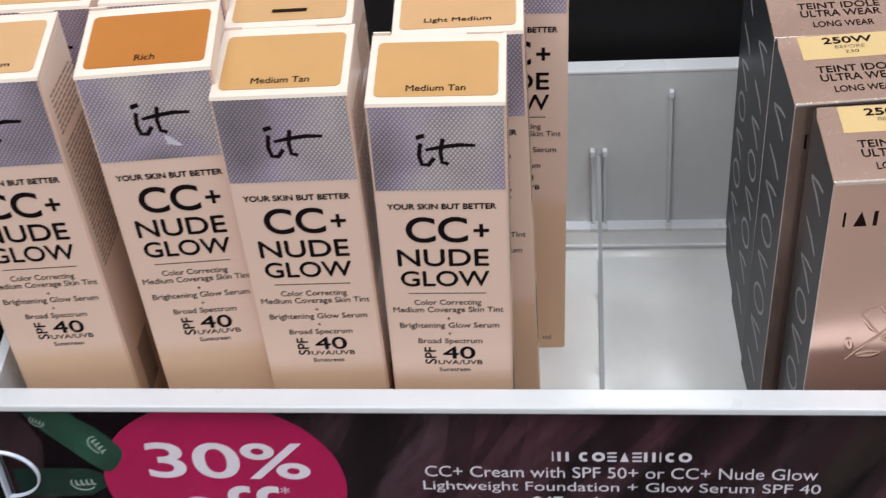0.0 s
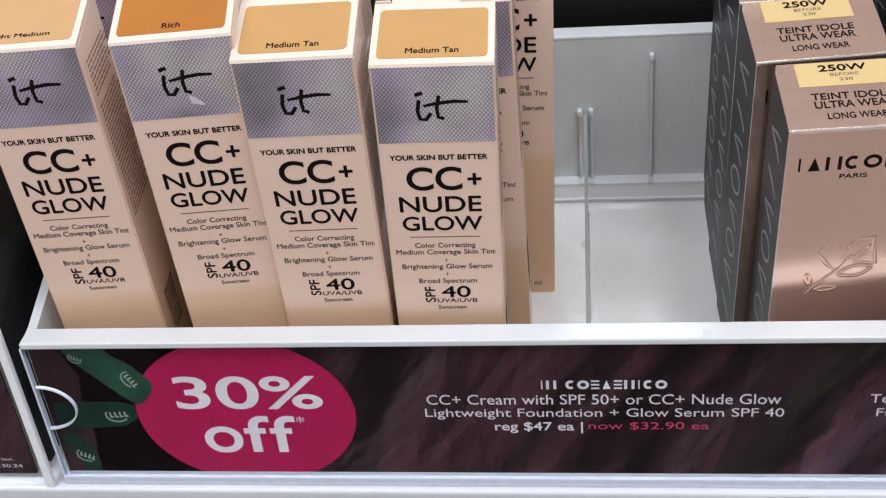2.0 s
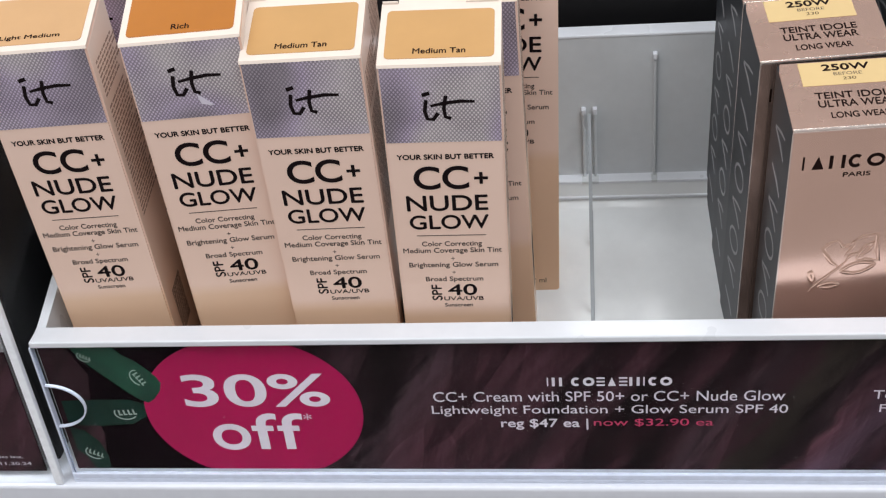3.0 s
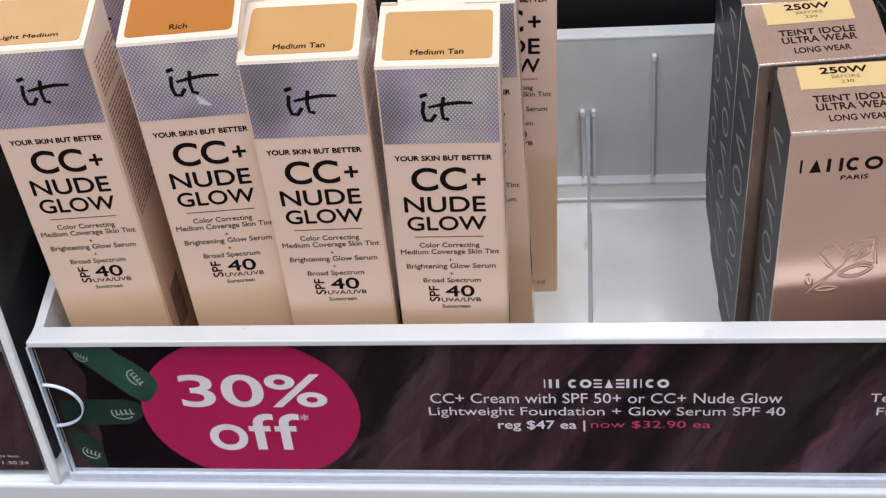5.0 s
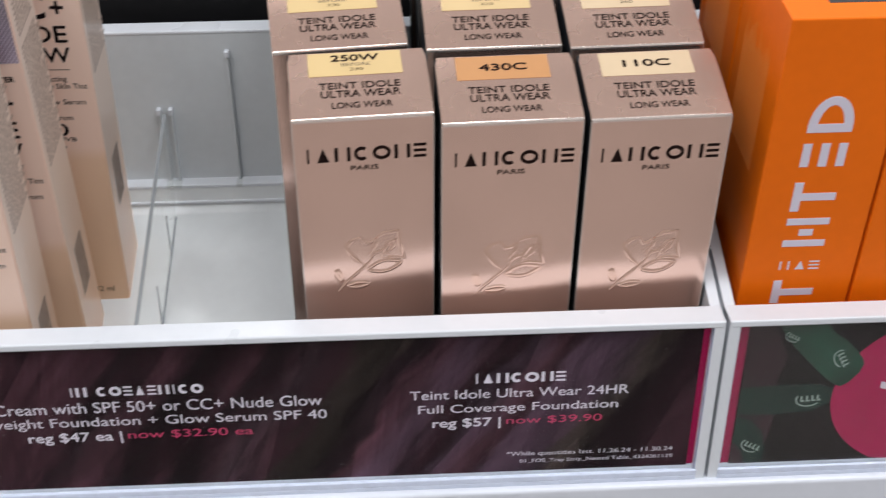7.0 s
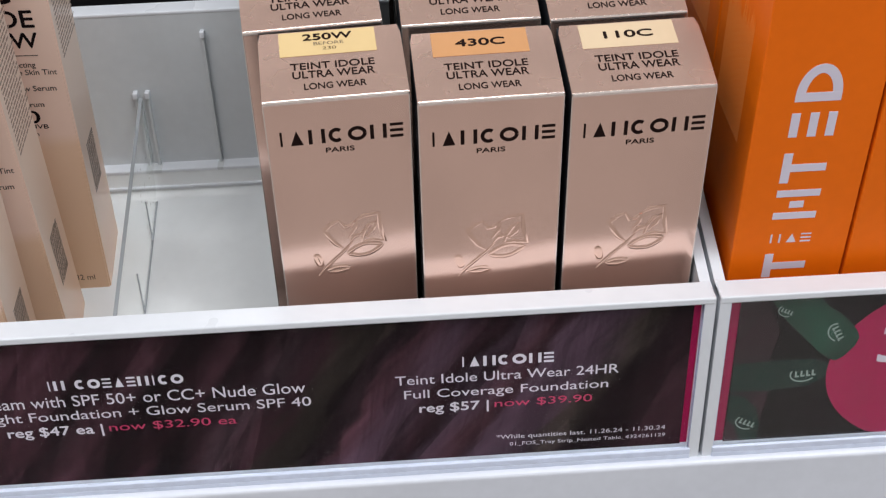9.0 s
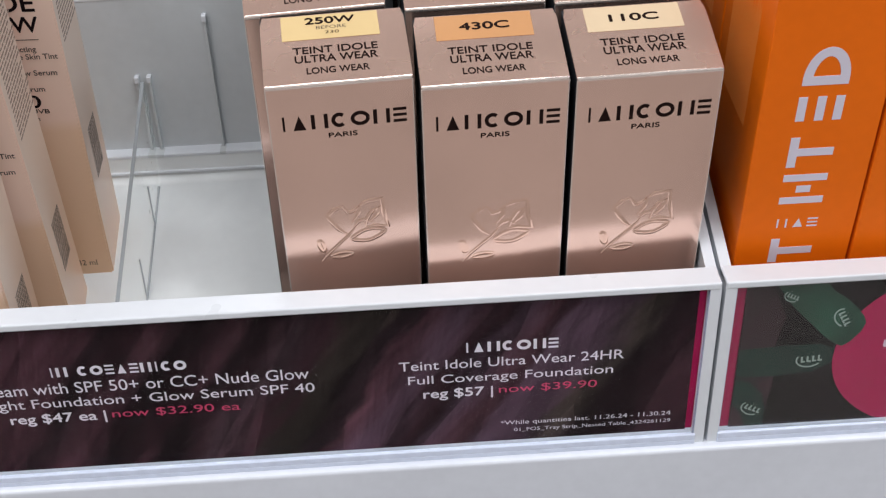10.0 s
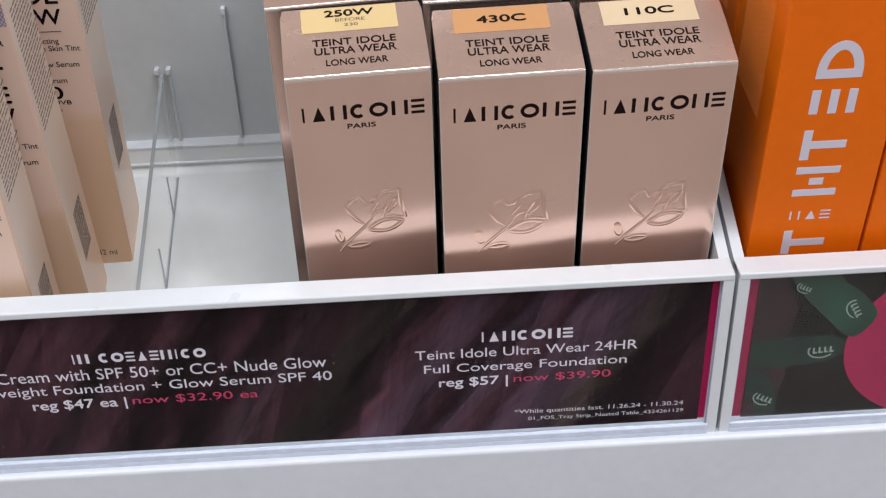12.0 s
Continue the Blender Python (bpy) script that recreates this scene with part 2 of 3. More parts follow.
        fine = maths("MULTIPLY", fine, maths("MULTIPLY", fade, maths("MULTIPLY_ADD", pick.outputs[0], weight, 0.93 - weight / 2)))
    v = t.nodes.new("ShaderNodeVectorMath")
    v.operation = "SCALE"
    t.links.new(c.outputs["Color"], v.inputs[0])
    t.links.new(fine, v.inputs["Scale"])
    t.links.new(v.outputs["Vector"], p.inputs["Base Color"])
    return m


FOIL, PLUM = foil(), plum_print()


def swatch(name, color):
    return material(name, color, 0.38, spec=0.25, grain=0.01, blotch=0.02, blotch_size=0.01)


# ---- helpers for building; lengths in centimetres, z from the local zero of the display ----
ZERO = 0.80
CM = Matrix.Scale(0.01, 4)


def part(name, bm, mat, parent=None, label="", mats=None):
    bm.transform(CM)
    bmesh.ops.recalc_face_normals(bm, faces=bm.faces[:])
    me = bpy.data.meshes.new(name)
    bm.to_mesh(me)
    bm.free()
    for m in mats or [mat]:
        me.materials.append(m)
    ob = new(name, me)
    if parent is not None:
        ob.parent = parent
    if label:
        ob["label"] = label
    return ob


def thing(name, x, y, z, label, category, group="", kind="", turn=0.0):
    ob = new(name)
    ob.empty_display_size = 0.02
    ob.matrix_basis = pose(x / 100, y / 100, ZERO + z / 100, 0, 0, turn)
    return tagged(ob, label, category, group, kind)


def add_box(bm, x0, x1, y0, y1, z0, z1, bevel=0.0, segments=2):
    made = bmesh.ops.create_cube(bm, size=1.0)["verts"]
    for v in made:
        v.co = ((x0 + x1) / 2 + v.co.x * (x1 - x0), (y0 + y1) / 2 + v.co.y * (y1 - y0), (z0 + z1) / 2 + v.co.z * (z1 - z0))
    if bevel:
        edges = list({e for v in made for e in v.link_edges})
        bmesh.ops.bevel(bm, geom=edges, offset=bevel, segments=segments, profile=0.5, affect="EDGES")


def box_mesh(*a, **k):
    bm = bmesh.new()
    add_box(bm, *a, **k)
    return bm


def prism(points, depth0, depth1, plane="xz", bm=None):
    """A flat outline with depth: points in the plane, extruded along the third axis."""
    bm = bm or bmesh.new()
    put = {"xz": lambda p, d: (p[0], d, p[1]), "xy": lambda p, d: (p[0], p[1], d), "yz": lambda p, d: (d, p[0], p[1])}[plane]
    a = [bm.verts.new(put(p, depth0)) for p in points]
    b = [bm.verts.new(put(p, depth1)) for p in points]
    bm.faces.new(a)
    bm.faces.new(b[::-1])
    n = len(points)
    for k in range(n):
        bm.faces.new((a[k], b[k], b[(k + 1) % n], a[(k + 1) % n]))
    return bm


def round_rect(x0, x1, y0, y1, r, steps=5):
    out = []
    for cx, cy, start in ((x1 - r, y1 - r, 0), (x0 + r, y1 - r, 90), (x0 + r, y0 + r, 180), (x1 - r, y0 + r, 270)):
        for k in range(steps + 1):
            a = radians(start + 90 * k / steps)
            out.append((cx + r * math.cos(a), cy + r * math.sin(a)))
    return out


def ellipse(cx, cy, a, b, steps=40, start=0, end=360):
    return [(cx + a * math.cos(radians(start + (end - start) * k / steps)), cy + b * math.sin(radians(start + (end - start) * k / steps)))
            for k in range(steps + (0 if end - start == 360 else 1))]


def stroke(points, width, depth0, depth1, plane="xz", bm=None, taper=0.0):
    """A ribbon of some width along a polyline."""
    left, right = [], []
    n = len(points)
    for k, (x, y) in enumerate(points):
        ax, ay = points[max(k - 1, 0)]
        bx, by = points[min(k + 1, n - 1)]
        l = math.hypot(bx - ax, by - ay) or 1.0
        w = width / 2 * (1 - taper * abs(2 * k / (n - 1) - 1))
        nx, ny = -(by - ay) / l * w, (bx - ax) / l * w
        left.append((x + nx, y + ny))
        right.append((x - nx, y - ny))
    return prism(left + right[::-1], depth0, depth1, plane, bm)


LETTERS = {}


def letters(body, bold=0.0):
    """The outline mesh of some words, with its bounds."""
    key = (body, round(bold, 5))
    if key not in LETTERS:
        cu = bpy.data.curves.new("words", "FONT")
        cu.body, cu.size, cu.resolution_u, cu.offset = body, 1.0, 8 if len(body) < 6 else 4, bold
        ob = bpy.data.objects.new("words", cu)
        scene.collection.objects.link(ob)
        me = bpy.data.meshes.new_from_object(ob.evaluated_get(bpy.context.evaluated_depsgraph_get()))
        bpy.data.objects.remove(ob)
        bpy.data.curves.remove(cu)
        co = np.array([v.co[:2] for v in me.vertices])
        LETTERS[key] = (me, co.min(0), co.max(0))
    return LETTERS[key]


def words(body, x0, x1, z0, z1, depth, mat, parent, plane="xz", name="lettering", spin=0, fat=0.0):
    """Words that fill the rectangle, printed on a face at that depth; spin 90 lets them read upwards; fat thickens the strokes."""
    me, low, high = letters(body)
    if fat > 0.025:
        me, low, high = letters(body, 0.7 * fat * (high[1] - low[1]) / (z1 - z0))
    bm = bmesh.new()
    bm.from_mesh(me)
    for v in bm.verts:
        u, w = (v.co.x - low[0]) / (high[0] - low[0]), (v.co.y - low[1]) / (high[1] - low[1])
        if spin == 90:
            u, w = 1 - w, u
        a, b = x0 + u * (x1 - x0), z0 + w * (z1 - z0)
        v.co = {"xz": (a, depth, b), "xy": (a, b, depth), "yz": (depth, a, b)}[plane]
    if 0 < fat <= 0.025:
        for dx, dz in ((fat, 0), (-fat, 0), (0, fat), (0, -fat)):
            more = bmesh.ops.duplicate(bm, geom=bm.faces[:len(me.polygons)])["geom"]
            for v in {v for v in more if isinstance(v, bmesh.types.BMVert)}:
                v.co += Vector((dx, 0.0004 * (dx / fat + 2 * dz / fat), dz) if plane == "xz" else (dx, dz, 0.0004 * (dx / fat + 2 * dz / fat)))
    for f in bm.faces:
        f.smooth = False
    bm.normal_update()
    bm.transform(CM)
    out = bpy.data.meshes.new(name)
    bm.to_mesh(out)
    bm.free()
    out.materials.append(mat)
    ob = new(name, out)
    ob.parent = parent
    return ob


def marks(kinds, x0, x1, z0, z1, f, mat, parent, heavy=0.24, name="brand_shape"):
    """A brand name as a row of plain shapes: i bar, v wedge, o ring, c open ring, h two bars, e three bars, t bar with cap."""
    widths = {"i": 0.45, "v": 1.0, "o": 1.15, "c": 0.95, "h": 1.0, "e": 0.8, "t": 0.85, " ": 0.5}
    gap = 0.2
    unit = (x1 - x0) / (sum(widths[k] + gap for k in kinds) - gap)
    x = x0
    h = z1 - z0
    for k in kinds:
        w = widths[k] * unit
        st = min(heavy * h, w * 0.3)
        bm = bmesh.new()
        box = lambda a, b, c, d: prism([(a, c), (b, c), (b, d), (a, d)], f, f + 0.004, "xz", bm)
        if k == "i":
            box(x + w / 2 - st / 2, x + w / 2 + st / 2, z0, z1)
        elif k == "v":
            prism([(x + w * 0.12, z0), (x + w * 0.88, z0), (x + w * 0.5, z1)], f, f + 0.004, "xz", bm)
        elif k in "oc":
            ring = ellipse(x + w / 2, z0 + h / 2, w / 2 - st / 2, h / 2 - st / 2, 20, *((0, 360) if k == "o" else (50, 310)))
            stroke(ring + (ring[:1] if k == "o" else []), st, f, f + 0.004, "xz", bm)
        elif k == "h":
            box(x, x + st, z0, z1)
            box(x + w - st, x + w, z0, z1)
        elif k == "e":
            for c in (z0, z0 + h / 2 - st * 0.4, z1 - st * 0.8):
                box(x, x + w, c, c + st * 0.8)
        elif k == "t":
            box(x, x + w, z1 - st * 0.9, z1)
            box(x + w / 2 - st / 2, x + w / 2 + st / 2, z0, z1 - st * 1.2)
        x += w + gap * unit
        if k == " ":
            bm.free()
        else:
            part(name, bm, mat, parent)


# ---- shop room ----


# Unseen shell around the display, added for bounce light and reflections.
def room():
    # the wide floor blotches are added to vary what the copper fronts reflect
    floor = part("floor", box_mesh(-350, 350, -350, 350, -92, -80), material("pale_floor_tile", (0.30, 0.275, 0.26), 0.4, grain=0.05, blotch=0.28, blotch_size=0.35))
    floor.location.z = ZERO
    tagged(floor, "unseen pale shop floor, added for reflections", "floor", kind="structure")
    paint = material("wall_paint", (0.62, 0.60, 0.58), 0.6, grain=0.02, blotch=0.03, blotch_size=0.3)
    for name, x0, x1, y0, y1 in (("wall_north", -360, 360, 350, 360), ("wall_south", -360, 360, -360, -350), ("wall_east", 350, 360, -350, 350), ("wall_west", -360, -350, -350, 350)):
        w = part(name, box_mesh(x0, x1, y0, y1, -80, 210), paint)
        w.location.z = ZERO
        tagged(w, "unseen off-white wall, added to bounce light", "wall", kind="structure")
    c = part("ceiling", box_mesh(-360, 360, -360, 360, 210, 222), material("ceiling_paint", (0.7, 0.7, 0.7), 0.8, grain=0.02, blotch=0.02, blotch_size=0.4))
    c.location.z = ZERO
    tagged(c, "unseen white ceiling, added to bounce light", "ceiling", kind="structure")


room()


def display_table():
    t = thing("display_table", 0, 0, -0.7, "white laminate display table with a rounded front edge", "table")
    part("tabletop", box_mesh(-110, 110, -0.6, 70, -8, 0, bevel=0.16, segments=4), LAMINATE, t)
    part("front_panel", box_mesh(-104, 104, -0.1, 2, -79.3, -8), LAMINATE, t)
    for x in (-104, 102):
        part("side_panel", box_mesh(x, x + 2, 2, 68, -79.3, -8), LAMINATE, t)


display_table()


def riser():
    t = thing("black_riser", 0, 15.2, -0.7, "matt black display riser behind the trays", "riser")
    part("front_panel", box_mesh(-100, 100, 0, 1.8, 0, 14.2, bevel=0.1), BLACK, t)
    part("back_panel", box_mesh(-100, 100, 48.2, 50, 0, 14.2, bevel=0.1), BLACK, t)
    for x in (-100, 98.2):
        part("side_panel", box_mesh(x, x + 1.8, 1.82, 48.18, 0, 14.2, bevel=0.1), BLACK, t)
    part("top_board", box_mesh(-100.2, 100.2, -0.2, 50.2, 14.2, 16, bevel=0.15), BLACK, t)


riser()

# ---- trays ----
TRAY_FLOOR = 1.48
SLOPE, LEAN, TALL = 0.3, 5.5, 1.07


def floor_at(y):
    """Height of the sloping tray floor, from the height TRAY_FLOOR."""
    return -1.9 + SLOPE * (y - 1.0)


def standing(x, y, lift, pivot, turn=0.0, lean=0.0, dx=0.0):
    """Place of a carton that leans forward on the sloping floor; its point at the height pivot comes to lie at x, y."""
    return (pose(x / 100, y / 100, ZERO + (TRAY_FLOOR + pivot + lift) / 100, LEAN, -lean, turn)
            @ Matrix.Diagonal((1, 1, TALL, 1)) @ pose(dx / 100, 0, -pivot / 100))


def base_of(y, lift, pivot):
    """Height of the carton's front lower edge in its own measure, where it meets the floor."""
    return pivot + (floor_at(y) - pivot - lift) / (TALL * math.cos(radians(LEAN)) + SLOPE * TALL * math.sin(radians(LEAN)))


BASE_RISE = (SLOPE - math.tan(radians(LEAN))) / TALL



def tray(x0, x1, label, dividers=()):
    w = x1 - x0
    t = thing("display_tray", x0, 0, -0.7, label, "tray", "row of display trays")
    up = 0.7
    # moulded base: a floor rising to the back and a small step; the bead under the ledge is an added strip
    low, high = TRAY_FLOOR + up + floor_at(0.45), TRAY_FLOOR + up + floor_at(12.2)
    step = [(12.58, 1.98 + TRAY_FLOOR + up), (12.54, 1.80 + TRAY_FLOOR + up)] + [
        (12.53 - 0.33 * math.sin(math.pi / 2 * k / 6), high + (1.72 + TRAY_FLOOR + up - high) * (1 - math.sin(math.pi / 2 * k / 6)) ** 1.4) for k in range(7)]
    base = part("tray_floor", prism([(0.45, 0), (13.3, 0), (13.3, 3.95 + up), (12.62, 3.95 + up)] + step + [(0.45, low)], 0.34, w - 0.34, "yz"),
                FLOOR_GLOSS, t, "glossy pale tray floor rising to the back")
    for f in base.data.polygons:
        f.use_smooth = abs(f.normal.x) < 0.5 and f.normal.z > 0.3
    part("ledge", box_mesh(0.36, w - 0.36, 12.6, 13.24, 3.955 + up, 4.1 + up, bevel=0.04), WHITE, t)
    # white strip added to draw the bright highlight line along the step
    part("bead", box_mesh(0.36, w - 0.36, 12.46, 12.6, 3.28 + up, 3.4 + up, bevel=0.035), WHITE, t)
    part("front_wall", box_mesh(0.3, w - 0.3, 0.1, 0.44, 0, 5.76 + up), WHITE, t)
    part("rim", box_mesh(0, w, -0.32, 0.58, 5.74 + up, 6.0 + up, bevel=0.06, segments=3), WHITE, t, "smooth white rounded rim")
    part("back_wall", box_mesh(0.34, w - 0.34, 13.2, 13.6, 4.0 + up, 10.45 + up), GREY_WALL, t, "pale grey back wall")
    part("back_lip", box_mesh(0, w, 13.18, 14.1, 10.4 + up, 10.55 + up, bevel=0.05), WHITE, t)
    profile = [(-0.3, 0), (14.0, 0), (14.0, 10.55 + up), (13.2, 10.5 + up), (0.58, 6.0 + up), (0.3, 5.97 + up), (-0.3, 5.8 + up)]
    for a, b in ((0, 0.34), (w - 0.34, w)):
        if a == 0 and dividers:
            # the sign holder runs past the free end
            profile = [(max(y, 0.1), z) for y, z in profile]
        part("side_wall", prism(profile, a, b, "yz"), WHITE, t)
        profile = [(-0.3, 0)] + profile[1:-1] + [(-0.3, 5.8 + up)]
    for d in dividers:
        for x in d:
            part("rib", box_mesh(x - x0 - 0.055, x - x0 + 0.055, 12.98, 13.22, 3.9 + up, (7.2 if len(d) > 1 else 9.6) + up, bevel=0.02), GREY_WALL, t, "thin moulded upright rib")
            part("rib_tip", box_mesh(x - x0 - 0.09, x - x0 + 0.09, 12.9, 13.21, (7.1 if len(d) > 1 else 9.5) + up, (7.35 if len(d) > 1 else 9.75) + up, bevel=0.03), WHITE, t)
        part("slot", box_mesh(d[0] - x0 - 0.12, d[-1] - x0 + 0.12, 12.585, 13.1, 3.97 + up, 4.108 + up, bevel=0.01), GREY_WALL, t, "grey slot in the ledge")
    return t


tray(-17.9, 20.95, "white plastic display tray, partly empty, with pale grey back wall", [(1.42, 1.88), (4.32,)])
tray(21.08, 59.9, "white plastic display tray holding orange cartons")


def divider(x, top, label):
    t = thing("tray_divider", x, 0, TRAY_FLOOR, label, "divider", "clear dividers in the tray")
    pts = [(0.55, floor_at(0.55) + 0.02), (12.1, floor_at(12.1) + 0.02), (12.5, 1.95), (12.56, 2.66), (12.9, 2.68), (12.9, top[2]), (10.0, top[1]), (0.55, top[0])]
    part("sheet", prism(pts, -0.06, 0.06, "yz"), CLEAR, t).visible_shadow = False
    part("top_edge", stroke([(0.6, top[0] + 0.012), (10.0, top[1] + 0.012), (12.85, top[2] + 0.012)], 0.03, -0.065, 0.065, "yz"), CUT_EDGE, t, "grey cut edge")
    part("foot", stroke([(0.55, floor_at(0.55) + 0.03), (12.1, floor_at(12.1) + 0.03)], 0.04, -0.075, 0.075, "yz"), CUT_EDGE, t, "grey cut lower edge")
    for y in (6.85, 10.2):
        part("notch", stroke([(y, floor_at(y) + 0.05), (y + 0.08, floor_at(y) + 1.75)], 0.035, -0.062, 0.062, "yz"), CUT_EDGE, t, "short upright slot in the sheet")
    rng = random.Random(8)
    bm = bmesh.new()
    for k in range(22):
        y, z, l = 9.4 + 2.2 * rng.random(), 0.9 + 3.4 * rng.random(), 0.03 + 0.1 * rng.random()
        stroke([(y, z), (y + l * 0.4, z + l)], 0.022, 0.0605, 0.064, "yz", bm)
    tagged(part("scuffs", bm, GREY_INK, t, "fine dark scuffs"), kind="stuff")


divider(1.65, (1.65, 4.75, 5.7), "low clear acrylic tray divider, standing in slots")

# ---- sign strips in their clear holders ----
SIGN_LOW, SIGN_HIGH = -0.32, 5.7


def clip_top(points):
    return [(x, min(max(z, SIGN_LOW + 0.02), SIGN_HIGH - 0.02)) for x, z in points]


def ribbon_mark(x, z, size, turn, parent):
    """An oval swoosh with four small bars."""
    bm = bmesh.new()
    c, s = math.cos(radians(turn)), math.sin(radians(turn))
    put = lambda p: (x + (p[0] * c - p[1] * s) * size, z + (p[0] * s + p[1] * c) * size)
    stroke([put(p) for p in ellipse(0, 0, 0.62, 0.46, 16, 150, 320)], 0.07 * size, -0.040, -0.032, "xz", bm)
    for k in range(4):
        a = -0.40 + 0.27 * k
        prism([put(p) for p in ((a, -0.16), (a + 0.09, -0.16), (a + 0.09, 0.2), (a, 0.2))], -0.040, -0.032, "xz", bm)
        prism([put(p) for p in ((a, -0.16), (a + 0.2, -0.16), (a + 0.2, -0.07), (a, -0.07))], -0.042, -0.034, "xz", bm)
    part("ribbon_mark", bm, RIBBON_INK, parent)


def sign_art(t, x):
    """Ribbon and discount disc at the left end; x is the card's left edge."""
    at = lambda pts: [(x + 0.03 + p, min(max(q, SIGN_LOW + 0.02), SIGN_HIGH - 0.02)) for p, q in pts]
    part("print_shadow", prism(at([(1.0, -0.3), (5.6, -0.3), (6.2, 2.5), (5.6, 5.7), (0.75, 5.7), (1.35, 4.3), (1.1, 3.0), (1.25, 1.5)]), -0.012, -0.006), NIGHT, t, "near-black corner of the print")
    part("ribbon", prism(at([(0, 3.05), (1.5, 3.12), (2.6, 3.1), (3.2, 2.85), (3.05, 2.3), (2.5, 1.95), (1.2, 1.85), (0, 1.9)]), -0.018, -0.014), RIBBON_DARK, t)
    part("ribbon", prism(at([(0.85, 5.7), (2.4, 5.7), (2.8, 5.2), (3.2, 4.92), (3.6, 4.5), (3.85, 4.16), (3.95, 3.9), (3.85, 3.55), (3.55, 3.15), (3.3, 2.98), (3.05, 3.1), (2.7, 3.4), (2.2, 3.95), (1.5, 4.72)]), -0.030, -0.026), RIBBON, t, "printed dark green satin ribbon")
    part("ribbon", prism(at([(0, 1.8), (0.5, 1.62), (0.95, 1.1), (1.12, 0.4), (1.1, -0.3), (0.5, -0.3), (0.3, 0.3), (0, 0.7)]), -0.018, -0.014), RIBBON_DARK, t)
    ribbon_mark(x + 3.22, 4.15, 0.6, -62, t)
    ribbon_mark(x + 2.35, 2.5, 0.68, 4, t)
    ribbon_mark(x + 0.68, 0.5, 0.58, -28, t)
    ribbon_mark(x + 1.45, 5.12, 0.42, -28, t)
    cx = x + 7.12
    disc = part("disc", prism(clip_top(ellipse(cx, 2.55, 4.0, 3.35, 64)), -0.022, -0.014), MAGENTA, t, "round magenta discount spot")
    words("30%", cx - 2.42, cx + 2.9, 2.76, 4.28, -0.030, WHITE_INK, disc, fat=0.045)
    words("o", cx - 1.72, cx - 0.3, 0.66, 1.94, -0.030, WHITE_INK, disc, fat=0.045)
    words("f", cx - 0.2, cx + 0.78, 0.7, 2.44, -0.030, WHITE_INK, disc, fat=0.045)
    words("f", cx + 0.76, cx + 1.74, 0.7, 2.44, -0.031, WHITE_INK, disc, fat=0.045)
    words("*", cx + 1.8, cx + 2.1, 2.12, 2.42, -0.030, WHITE_INK, disc)


def sign_holder(x0, x1, label, notch=True):
    """Clear cover with a finger notch, lower channel and end edges."""
    t = thing("sign_holder", 0, 0, 0, label, "sign holder", "sign holders on the trays")
    outline = [(x0, -0.5), (x1, -0.5), (x1, 5.72), (x0, 5.72)]
    if notch:
        outline += [(x0, 4.0)] + [(x0 + p[0] * 1.25, 2.95 + p[1] * 0.98) for p in ellipse(0, 0, 1, 1, 14, 90, -90)] + [(x0, 1.9)]
    part("cover", prism(outline, -0.22, -0.12), CLEAR if notch else CLEAR_GLOSS, t).visible_shadow = False
    channel = part("channel", box_mesh(x0 - 0.05, x1 + 0.05, -0.36, 0.06, -0.7, -0.52, bevel=0.03), EDGE, t, "frosted clear lower channel")
    part("channel_lip", box_mesh(x0 - 0.05, x1 + 0.05, -0.36, -0.26, -0.52, -0.28, bevel=0.03), EDGE, channel)
    for x, wide in ((x0 - (0.08 if notch else 0.28), 0.08 if notch else 0.28), (x1, 0.28)):
        part("end_edge", box_mesh(x, x + wide, -0.29, -0.02, -0.5, 5.72, bevel=0.02), EDGE, t)
    rng = random.Random(5 + int(x0))
    bm = bmesh.new()
    for k in range(14):
        a, b, r = x0 + 1 + (x1 - x0 - 2) * rng.random(), 0.2 + 5.0 * rng.random(), rng.random() * 3.1
        l = 0.02 + 0.06 * rng.random()
        stroke([(a, b), (a + l * math.cos(r), b + l * math.sin(r))], 0.012, -0.223, -0.2205, "xz", bm)
    tagged(part("scuffs", bm, SILVER_INK, t, "tiny pale scuffs and dust"), kind="stuff")
    if notch:
        arc = [(x0 + p[0] * 1.25, 2.95 + p[1] * 0.98) for p in ellipse(0, 0, 1, 1, 20, 90, -90)]
        part("notch_edge", stroke(arc, 0.05, -0.24, -0.1), EDGE, t, "bright polished notch edge")
    return t


